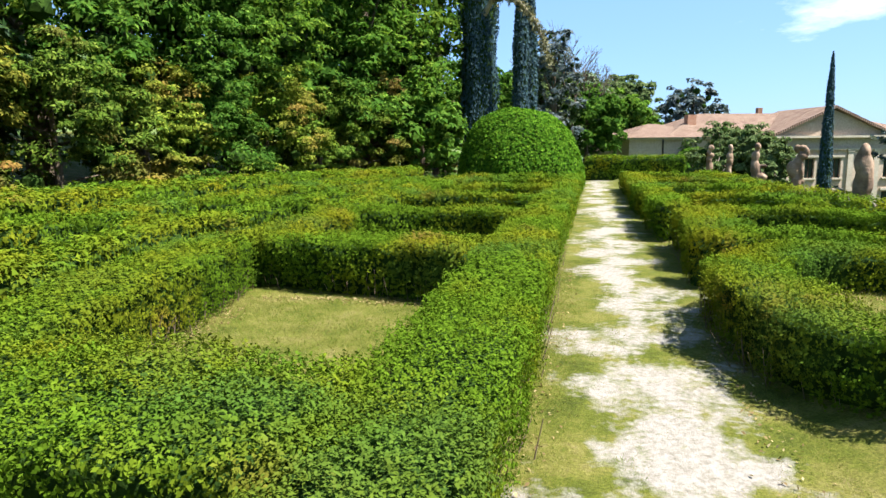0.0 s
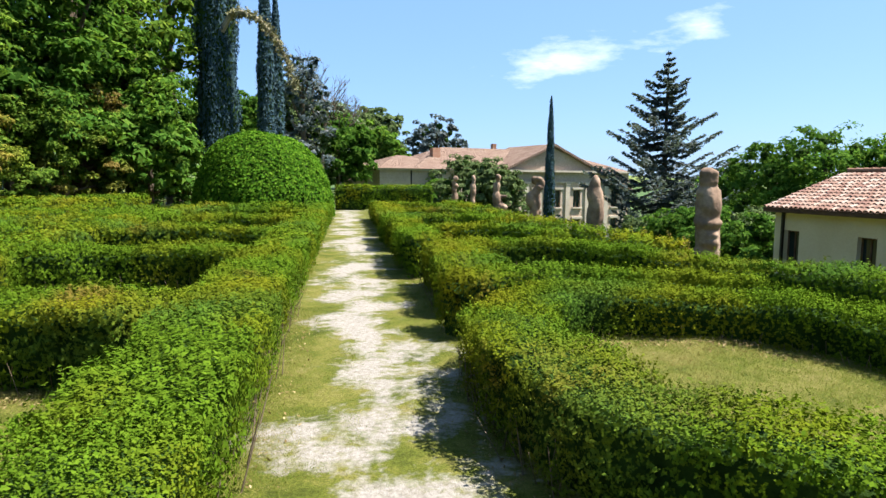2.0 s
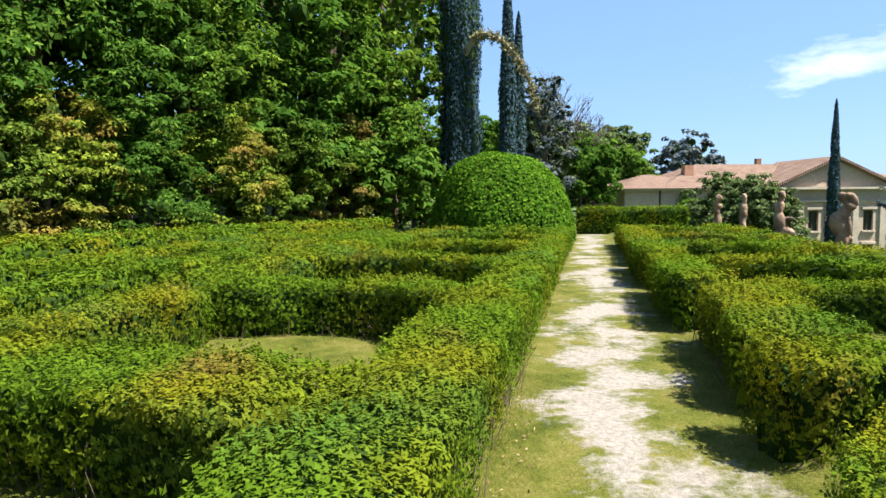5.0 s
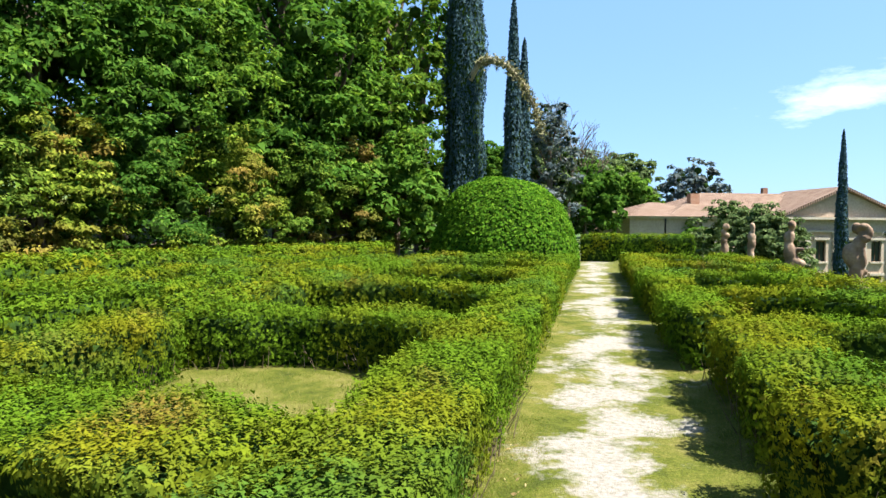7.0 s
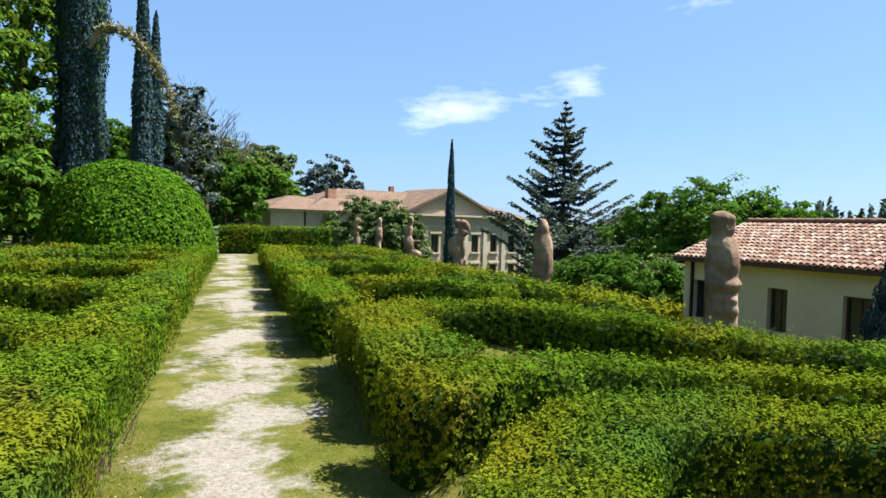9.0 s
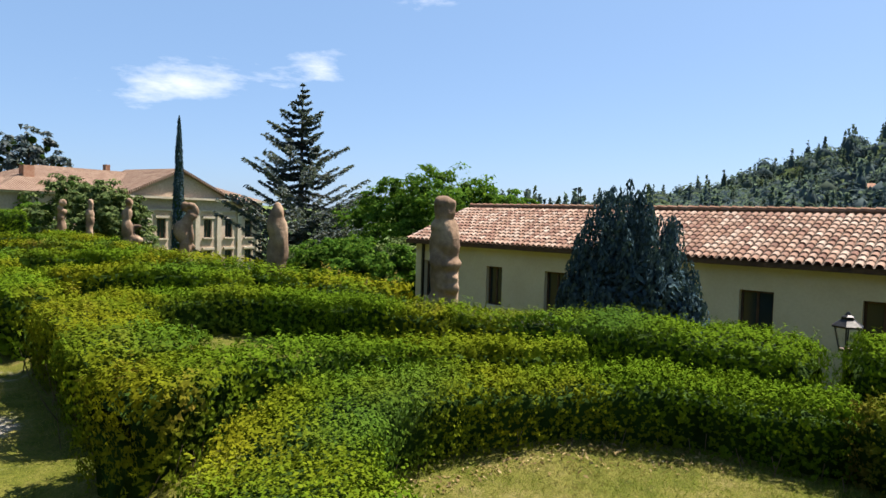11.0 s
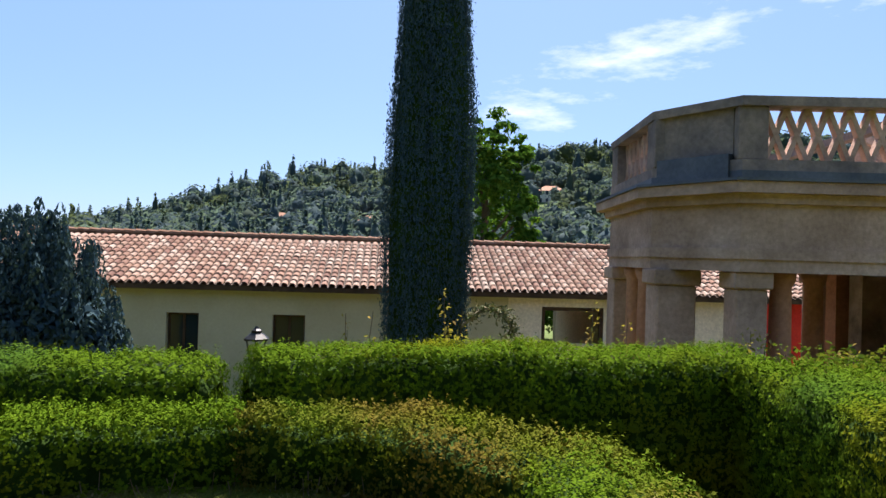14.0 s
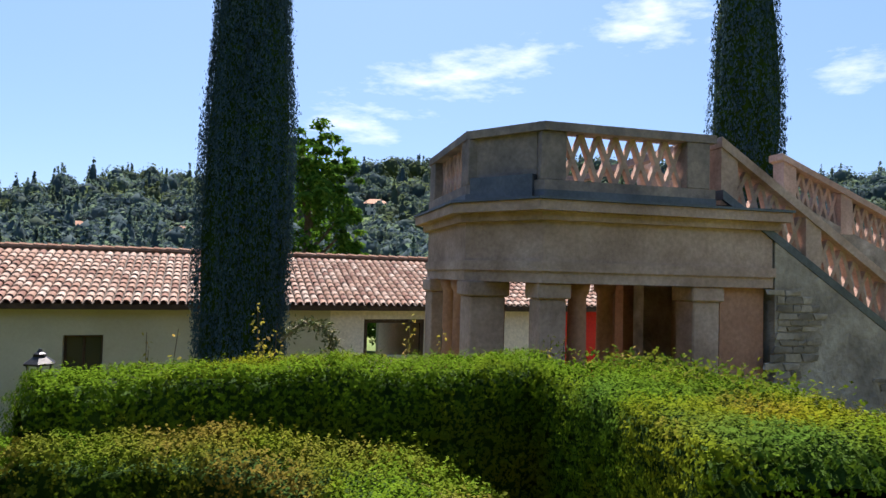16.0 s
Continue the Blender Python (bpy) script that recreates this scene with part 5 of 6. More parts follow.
def ring_prism(bm, z0, z1, grow=0.0, thick=None, plan=OCT):
    """The pavilion's outline as a slab, or as a band of a thickness."""
    cu, cv = -1.1, 10.96

    def out(p, g):
        du, dv = p[0] - cu, p[1] - cv
        k = math.hypot(du, dv)
        return p[0] + du / k * g, p[1] + dv / k * g

    o = [out(p, grow) for p in plan]
    n = len(o)
    if thick is None:
        a = [bm.verts.new((*p, z0)) for p in o]
        b = [bm.verts.new((*p, z1)) for p in o]
        bm.faces.new(a[::-1]), bm.faces.new(b)
        for i in range(n):
            bm.faces.new((a[i], a[(i + 1) % n], b[(i + 1) % n], b[i]))
        return bm
    q = [out(p, grow - thick) for p in plan]
    rings = [[bm.verts.new((*p, z)) for p in s] for s, z in ((o, z0), (o, z1), (q, z1), (q, z0))]
    for a, b in zip(rings, rings[1:] + rings[:1]):
        for i in range(n):
            bm.faces.new((a[i], a[(i + 1) % n], b[(i + 1) % n], b[i]))
    return bm


def lattice(bm, p, q, z0, z1, slope=0.0, pitch=0.235, t=0.034, depth=0.1):
    """Crossed slanting bars between two points, as a pierced parapet."""
    p, q = Vector((*p, 0)), Vector((*q, 0))
    L = (q - p).length
    d = (q - p) / L
    n = Vector((-d.y, d.x, 0))
    h = z1 - z0
    count = max(2, int(L / pitch))
    st = L / count
    for i in range(-1, count + 1):
        for s in (1, -1):
            a0, a1 = (i, i + 1.0) if s > 0 else (i + 1.0, i)
            a0, a1 = a0 * st, a1 * st
            e0, e1 = 0.0, 1.0
            if a1 != a0:
                for lim in (0.0, L):
                    k = (lim - a0) / (a1 - a0)
                    if 0 < k < 1:
                        if (a0 < 0 and lim == 0.0) or (a0 > L and lim == L):
                            e0 = max(e0, k)
                        else:
                            e1 = min(e1, k)
            x0, x1 = a0 + (a1 - a0) * e0, a0 + (a1 - a0) * e1
            if min(x0, x1) < -1e-3 or max(x0, x1) > L + 1e-3 or e1 - e0 < 0.1:
                continue
            dd = depth if s > 0 else depth * 0.92
            vs = []
            for x, e in ((x0, e0), (x1, e1)):
                for sx in (-t, t):
                    for sn in (-dd / 2, dd / 2):
                        w = p + d * (x + sx) + n * sn
                        w.z = z0 + h * e + slope * x
                        vs.append(bm.verts.new(w))
            for f in ((0, 1, 3, 2), (4, 6, 7, 5), (0, 2, 6, 4), (1, 5, 7, 3), (0, 4, 5, 1), (2, 3, 7, 6)):
                bm.faces.new([vs[k] for k in f])
    return bm


def pier(bm, u, v, z0, z1, s=0.17):
    box(bm, u - s, v - s, z0, u + s, v + s, z1, 0.012)
    return bm


def pavilion():
    root = thing("pavilion", Matrix(), "octagonal sandstone garden pavilion with columns and a balustraded roof terrace", "building")
    G0 = -2.9
    bm = bmesh.new()
    ring_prism(bm, G0 - 0.2, G0 + 0.2, 0.25)
    part("plinth", put(bm), STONE_DARK, root)
    bm = bmesh.new()
    ring_prism(bm, 1.56, 1.72, 0.06, 0.5)
    ring_prism(bm, 1.72, 1.86, 0.10, 0.55)
    part("architrave", put(bm), STONE, root)
    bm = bmesh.new()
    ring_prism(bm, 1.86, 2.42, 0.05, 0.5)
    part("frieze", put(bm), STONE, root)
    bm = bmesh.new()
    ring_prism(bm, 2.42, 2.54, 0.16, 0.7)
    ring_prism(bm, 2.54, 2.68, 0.32, 0.9)
    part("cornice", put(bm), STONE, root)
    bm = bmesh.new()
    ring_prism(bm, 2.5, 2.72, 0.05)
    part("roof_slab", put(bm), STONE_DARK, root)
    bm = bmesh.new()
    ring_prism(bm, 2.684, 2.72, 0.36, 0.5)
    part("flashing", put(bm), LEAD, root, "dark lead edge of the roof terrace")
    bm = bmesh.new()
    ring_prism(bm, 2.724, 2.98, 0.06, 0.34, OCT_TOP)
    part("parapet_base", put(bm), STONE_DARK, root)
    bm = bmesh.new()
    ring_prism(bm, 2.726, 2.84, 0.075, 0.03, OCT_TOP)
    part("lead_apron", put(bm), LEAD, root, "dark lead sheet dressed up the parapet base")
    bm = bmesh.new()
    ring_prism(bm, 3.66, 3.78, 0.08, 0.36, OCT_TOP)
    part("coping", put(bm), STONE_DARK, root)
    # solid piers and panels of the parapet
    for u, v in ((-2.05, 8.86), (0.2, 8.9), (0.98, 9.8), (0.98, 12.0)):
        part("pier", put(pier(bmesh.new(), u, v, 2.98, 3.66, 0.19)), STONE_DARK, root)
    bm = bmesh.new()
    a, b = Vector((0.3, 8.92, 0)), Vector((0.96, 9.72, 0))
    d = (b - a).normalized()
    n = Vector((-d.y, d.x, 0)) * 0.13
    lo = [bm.verts.new((p.x, p.y, 2.98)) for p in (a - n, b - n, b + n, a + n)]
    hi = [bm.verts.new((p.x, p.y, 3.66)) for p in (a - n, b - n, b + n, a + n)]
    bm.faces.new(lo[::-1]), bm.faces.new(hi)
    for i in range(4):
        bm.faces.new((lo[i], lo[(i + 1) % 4], hi[(i + 1) % 4], hi[i]))
    part("parapet_panel", put(bm), STONE_DARK, root)
    bm = bmesh.new()
    n = n * 1.9
    lo = [bm.verts.new((p.x, p.y, 2.73)) for p in (a - n, b - n, b, a)]
    hi = [bm.verts.new((p.x, p.y, 3.06)) for p in (a - n, b - n, b, a)]
    bm.faces.new(lo[::-1]), bm.faces.new(hi)
    for i in range(4):
        bm.faces.new((lo[i], lo[(i + 1) % 4], hi[(i + 1) % 4], hi[i]))
    part("lead_sheet", put(bm), LEAD, root, "dark lead sheet over the foot of the corner panel")
    parapet_bars(lattice(bmesh.new(), (-1.86, 8.86), (0.01, 8.86), 2.98, 3.66), root)
    parapet_bars(lattice(bmesh.new(), (0.98, 9.99), (0.98, 11.81), 2.98, 3.66), root)
    parapet_bars(lattice(bmesh.new(), (0.1, 13.05), (-2.2, 13.05), 2.98, 3.66), root)
    # square piers at the corners and round columns between
    for u, v, w in ((0.86, 9.75, 0.27), (0.14, 8.98, 0.2), (-2.27, 8.98, 0.22), (0.95, 12.0, 0.24), (0.2, 12.9, 0.24), (-3.0, 12.9, 0.25)):
        bm = bmesh.new()
        box(bm, u - w, v - w, G0 + 0.2, u + w, v + w, 1.34, 0.02)
        box(bm, u - w - 0.05, v - w - 0.05, 1.34, u + w + 0.05, v + w + 0.05, 1.56, 0.02)
        part("square_pier", put(bm), STONE, root)
    for u, v in ((0.95, 10.6), (0.95, 11.3), (-0.37, 9.1), (-1.55, 10.5)):
        bm = bmesh.new()
        lathe(bm, [(0.2, G0 + 0.2), (0.2, G0 + 0.32), (0.15, G0 + 0.4), (0.155, -0.6), (0.13, 1.36), (0.17, 1.44), (0.19, 1.56)], 16, Matrix.Translation((u, v, 0)))
        part("column", put(bm), COLUMN, root, "rose-coloured round stone column", smooth=True)
    bm = bmesh.new()
    box(bm, -3.28, 8.8, G0, -2.52, 9.1, 1.56)
    part("wall_panel", put(bm), COLUMN, root, "rose plastered wall panel")
    bm = bmesh.new()
    box(bm, -3.28, 9.12, G0, -3.0, 12.6, 1.56)
    part("end_wall", put(bm), STONE, root)
    bm = bmesh.new()
    box(bm, -2.98, 11.3, G0, -2.35, 11.6, 1.56)
    part("inner_wall", put(bm), COLUMN, root)
    return root


pavilion()


def stair():
    root = thing("garden_stair", Matrix(), "stone garden staircase on a rubble wall with pierced parapets", "stairs")
    G0, top, u0 = -2.9, 2.72, -2.45
    steps, tread, rise = 32, 0.285, 0.182
    for k in range(steps):
        z = top - (k + 1) * rise
        if z < G0 + 0.05:
            break
        bm = bmesh.new()
        box(bm, u0 - (k + 1) * tread, 9.05, z - 0.2, u0 - k * tread, 10.75, z, 0.012)
        part("step", put(bm), STONE, root)
    L = (top - G0) / rise * tread
    for v0, v1, nm in ((8.66, 9.04, "near"), (10.76, 11.1, "far")):
        bm = bmesh.new()
        ux = u0 - 0.92 if nm == "near" else u0
        f = [(ux, G0 - 0.2), (u0 - L, G0 - 0.2), (u0 - L, G0 + 0.05), (ux, top + 0.12 - (u0 - ux) * 0.64), (ux + 0.01, top + 0.1 - (u0 - ux) * 0.64)]
        a = [bm.verts.new((u, v0, z)) for u, z in f]
        b = [bm.verts.new((u, v1, z)) for u, z in f]
        bm.faces.new(a), bm.faces.new(b[::-1])
        for i in range(5):
            bm.faces.new((a[i], b[i], b[(i + 1) % 5], a[(i + 1) % 5]))
        part("rubble_wall", put(bm), RUBBLE, root, "patched rubble wall under the stair")
        if nm == "near":
            rr = random.Random(9)
            shapes = []
            for k in range(8):
                sb = box(bmesh.new(), -0.5, -0.02, -0.5, 0.5, 0.02, 0.5)
                for vv in sb.verts:
                    vv.co += Vector((rr.uniform(-0.12, 0.12), rr.uniform(-0.008, 0.008), rr.uniform(-0.12, 0.12)))
                sm = bpy.data.meshes.new("stone")
                sb.to_mesh(sm)
                sb.free()
                shapes.append(sm)
            made, z = 0, G0 + 0.9
            while z < top - 0.6 and made < 290:
                hh = rr.uniform(0.07, 0.13)
                u = u0 - L
                while u < ux - 0.1:
                    w = rr.uniform(0.14, 0.34)
                    roof = top + 0.05 - (u0 - u) * 0.64
                    patch = math.sin(u * 1.7 + z * 1.1) + math.sin(u * 0.8 - z * 2.3) + rr.uniform(-0.5, 0.5)
                    if z + hh < roof and patch > 0.7:
                        ob = link("stone", rr.choice(shapes), RUBBLE_STONE, root)
                        ob.matrix_basis = PAV @ Matrix.Translation((u + w / 2, v0 + 0.002, z + hh / 2)) @ Matrix.Diagonal((w * 0.93, 1, hh * 0.88, 1))
                        made += 1
                    u += w
                z += hh + 0.012
        sl = -(top - G0) / L
        m = (v0 + v1) / 2
        for lo, hi, half, mt, nme in ((0.0, 0.14, 0.2, LEAD, "parapet_base"), (0.78, 0.93, 0.17, STONE, "coping")):
            bm = bmesh.new()
            q = [(u0, top + 0.13 + lo), (u0 - L, G0 + 0.06 + lo), (u0 - L, G0 + 0.06 + hi), (u0, top + 0.13 + hi)]
            a = [bm.verts.new((u, m - half, z)) for u, z in q]
            b = [bm.verts.new((u, m + half, z)) for u, z in q]
            bm.faces.new(a), bm.faces.new(b[::-1])
            for i in range(4):
                bm.faces.new((a[i], b[i], b[(i + 1) % 4], a[(i + 1) % 4]))
            part(nme, put(bm), mt, root)
        for j in range(6):
            ua = u0 - 0.15 - j * 1.5
            zz = top + 0.13 + (ua - u0) * -sl
            bm = bmesh.new()
            box(bm, ua - 0.14, m - 0.14, zz + 0.02, ua + 0.14, m + 0.14, zz + 0.86)
            part("pier", put(bm), STONE, root)
            bm = lattice(bmesh.new(), (ua - 0.14, m), (ua - 1.36, m), zz + 0.12 + 0.14 * sl, zz + 0.80 + 0.14 * sl, sl)
            parapet_bars(bm, root)
    # the farther flight's parapet, higher up
    a, b, za, zb = (-6.7, 12.4), (-12.7, 12.4), 3.53, 1.07
    sl = (zb - za) / (a[0] - b[0])
    bm = bmesh.new()
    q = [(a[0], G0), (b[0], G0), (b[0], zb), (a[0], za)]
    f0 = [bm.verts.new((u, 12.25, z)) for u, z in q]
    f1 = [bm.verts.new((u, 12.55, z)) for u, z in q]
    bm.faces.new(f0), bm.faces.new(f1[::-1])
    for i in range(4):
        bm.faces.new((f0[i], f1[i], f1[(i + 1) % 4], f0[(i + 1) % 4]))
    part("flank_wall", put(bm), RUBBLE, root, "rubble wall of the farther flight")
    bm = bmesh.new()
    q = [(a[0] + 0.1, za + 0.78), (b[0], zb + 0.78), (b[0], zb + 0.92), (a[0] + 0.1, za + 0.92)]
    f0 = [bm.verts.new((u, 12.2, z)) for u, z in q]
    f1 = [bm.verts.new((u, 12.6, z)) for u, z in q]
    bm.faces.new(f0), bm.faces.new(f1[::-1])
    for i in range(4):
        bm.faces.new((f0[i], f1[i], f1[(i + 1) % 4], f0[(i + 1) % 4]))
    part("coping", put(bm), STONE, root)
    for j in range(4):
        ua = a[0] - 0.14 - j * 1.5
        zz = za + sl * (a[0] - ua)
        part("pier", put(box(bmesh.new(), ua - 0.16, 12.24, zz - 0.1, ua + 0.16, 12.56, zz + 0.8)), STONE, root)
        parapet_bars(lattice(bmesh.new(), (ua - 0.16, 12.4), (ua - 1.34, 12.4), zz + sl * 0.16, zz + 0.78 + sl * 0.16, sl), root)
    return root


stair()


# ---- lantern ----
def lantern(x, y, z_top, base):
    root = thing("street_lantern", Matrix.Translation((x, y, base)), "black iron street lantern with clear panes", "lamp")
    h = z_top - base
    bm = bmesh.new()
    lathe(bm, [(0.09, 0), (0.09, 0.3), (0.045, 0.4), (0.035, h - 0.75), (0.06, h - 0.7), (0.03, h - 0.62)], 10)
    part("post", bm, IRON, root)
    bm = bmesh.new()
    for s in range(6):
        a0 = math.pi / 3 * s
        tube(bm, [(0.11 * math.cos(a0), 0.11 * math.sin(a0), h - 0.6), (0.19 * math.cos(a0), 0.19 * math.sin(a0), h - 0.24)], [0.012, 0.012], 5)
    lathe(bm, [(0.12, h - 0.62), (0.12, h - 0.59)], 6)
    lathe(bm, [(0.23, h - 0.25), (0.24, h - 0.22), (0.1, h - 0.12), (0.1, h - 0.08), (0.05, h - 0.05), (0.02, h)], 6)
    part("lantern_cage", bm, IRON, root)
    bm = bmesh.new()
    lathe(bm, [(0.10, h - 0.585), (0.175, h - 0.255)], 6)
    part("pane", bm, LAMP_GLASS, root, "clear lantern glass")
    return root


def lamp_glass():
    m, n, l, p, o = node_mat("lantern_glass")
    p.inputs["Transmission Weight"].default_value = 1.0
    p.inputs["Roughness"].default_value = 0.05
    p.inputs["Base Color"].default_value = (0.96, 0.97, 0.96, 1)
    p.inputs["IOR"].default_value = 1.03
    return m


LAMP_GLASS = lamp_glass()
lantern(13.19, 4.69, 0.03, -3.18)

# ---- trees of the distance ----
for k, (az, d, total, wide, mt, lf) in enumerate([
    (1.5, 52, 9.0, 3.2, LIME_LEAF, 0.24), (4.4, 56, 9.0, 3.2, LIME_LEAF, 0.24), (7.4, 62, 9.6, 3.4, GREY_LEAF, 0.26), (20.5, 66, 8.0, 3.2, LIME_LEAF, 0.28), (16.8, 72, 8.4, 4.0, GREY_LEAF, 0.3),
    (46.5, 62, 8.5, 3.6, LIME_LEAF, 0.21), (49.5, 50, 8.8, 4.0, LIME_LEAF, 0.21), (53.5, 48, 9.6, 4.2, LIME_LEAF, 0.21), (57.5, 50, 8.6, 3.6, LIME_LEAF, 0.21), (60.5, 54, 8.0, 3.0, LIME_LEAF, 0.21),
    (24.5, 52, 8.3, 3.4, GREY_LEAF, 0.22), (26.8, 50, 7.2, 2.6, GREY_LEAF, 0.22),
    (12.0, 60, 7.4, 4.0, LIME_LEAF, 0.35), (14.5, 85, 8.6, 5, LIME_LEAF, 0.45), (17.5, 95, 11.5, 5, HAZED_LEAF, 0.5), (20.0, 100, 11, 5, HAZED_LEAF, 0.5), (22.5, 105, 10, 5, HAZED_LEAF, 0.5), (10.0, 70, 10, 5, HAZED_LEAF, 0.4), (8.0, 58, 10, 4, GREY_LEAF, 0.35),
    (13.0, 92, 11, 5, GREY_LEAF, 0.45), (15.4, 96, 12.5, 5, GREY_LEAF, 0.45), (18.2, 92, 11, 5, GREY_LEAF, 0.45),
    (104.6, 36, 13.2, 3.3, LIME_LEAF, 0.26), (107.5, 44, 6.2, 2.6, LIME_LEAF, 0.21), (109.6, 46, 5.6, 2.2, LIME_LEAF, 0.21),
    (44.0, 34, 3.3, 2.4, LIME_LEAF, 0.16), (47.5, 31, 3.0, 2.2, LIME_LEAF, 0.16), (50.0, 33, 3.2, 2.2, GREY_LEAF, 0.16), (41.0, 38, 3.2, 2.4, GREY_LEAF, 0.16),
]):
    x, y = 1.2 + d * math.sin(radians(az)), 3.7 + d * math.cos(radians(az))
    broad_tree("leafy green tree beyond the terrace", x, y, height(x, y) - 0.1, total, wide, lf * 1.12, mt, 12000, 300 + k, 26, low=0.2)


HOUSES = [(86.6, 190), (94.6, 185), (110.2, 230)]


def hillside():
    """The woods on the hills: many small crowns, some of them pointed."""
    r = np.random.default_rng(77)
    Ps, Ns = [], []
    ball = bmesh.new()
    bmesh.ops.create_icosphere(ball, subdivisions=1, radius=1)
    ball.verts.ensure_lookup_table()
    BV = np.array([v.co for v in ball.verts])
    BF = np.array([[v.index for v in f.verts] for f in ball.faces])
    ball.free()
    Vs, Fs, at = [], [], 0
    for k in range(4000):
        az = r.uniform(54, 152)
        d = r.uniform(120, 330) if az > 66 else r.uniform(140, 200)
        if any(abs(az - a) < 1.5 and e - 14 < d < e + 9 for a, e in HOUSES):
            continue
        if 97 < az < 113 and d < 152:
            continue
        x, y = 1.2 + d * math.sin(radians(az)), 3.7 + d * math.cos(radians(az))
        z = height(x, y)
        tall = r.random() < 0.2
        R = r.uniform(2.2, 4.8)
        c = 64
        D = unit(r.standard_normal((c, 3)))
        D[:, 2] = np.where((D[:, 2] < 0) & (r.random(c) < 0.6), -D[:, 2], D[:, 2])
        if tall:
            t = r.random((c, 1))
            P = np.concatenate([D[:, :2] * (1 - t) * R * 0.62, t * R * 2.9], 1)
        else:
            lump = 1 + 0.16 * waves(D * 3.0, 1.8, k)
            P = D * (R * lump)[:, None] * np.array([1, 1, 1.05]) + np.array([0, 0, R * 0.9])
        Ps.append(P + np.array([x, y, z])), Ns.append(D)
        mass = BV * (R * (0.80 + 0.17 * waves(BV * 3.0, 1.8, k)))[:, None] * (np.array([0.4, 0.4, 1.4]) if tall else np.array([1, 1, 1.05])) + np.array([x, y, z + R * (1.2 if tall else 0.9)])
        Vs.append(mass), Fs.append(BF + at)
        at += len(BV)
    ob = link("hill_woods", leaves("hill_woods", np.concatenate(Ps), np.concatenate(Ns), 1.0, 0.25, 0.9, plain=True), HILL_HAZE_LEAF)
    link("crown_mass", quads_mesh("crown_mass", np.concatenate(Vs), np.concatenate(Fs)), HILL_HAZE_LEAF, ob)["kind"] = "stuff"
    return tagged(ob, "mixed woods covering the far hillside", "woods", kind="stuff")


hillside()


# ---- houses on the hill ----
def hill_house(label, az, d, w, h, wall, lift=0.0):
    x, y = 1.2 + d * math.sin(radians(az)), 3.7 + d * math.cos(radians(az))
    root = thing("hill_house", Matrix.Translation((x, y, height(x, y) + lift)) @ Matrix.Rotation(radians(-az), 4, "Z"), label, "house", "houses on the hill")
    part("wall", box(bmesh.new(), -w / 2, 0, -3, w / 2, 6, h), wall, root)
    bm = bmesh.new()
    lo = [bm.verts.new(p) for p in ((-w / 2 - 0.6, -0.6, h), (w / 2 + 0.6, -0.6, h), (w / 2 + 0.6, 6.6, h), (-w / 2 - 0.6, 6.6, h))]
    a, b = bm.verts.new((-w / 2 + 2.5, 3, h + 2)), bm.verts.new((w / 2 - 2.5, 3, h + 2))
    for f in ((lo[0], lo[1], b, a), (lo[1], lo[2], b), (lo[2], lo[3], a, b), (lo[3], lo[0], a), lo[::-1]):
        bm.faces.new(f)
    part("roof", bm, TERRA, root)
    for k in range(4):
        xx = -w / 2 + w * (k + 0.5) / 4
        for z in ((0.8,) if h < 4.5 else (0.8, 3.6)):
            part("window", box(bmesh.new(), xx - 0.5, -0.06, z, xx + 0.5, 0.05, z + 1.5), GLASS, root)


hill_house("white house with a red roof among hillside trees", 86.6, 190, 8, 4.2, PLASTER_PALE, 0.5)
hill_house("low house with an orange roof among hillside trees", 94.6, 185, 8, 3.2, PLASTER, 0.5)
hill_house("pale tall house among hillside trees", 110.2, 230, 9, 5.0, PLASTER_PALE, 0.5)


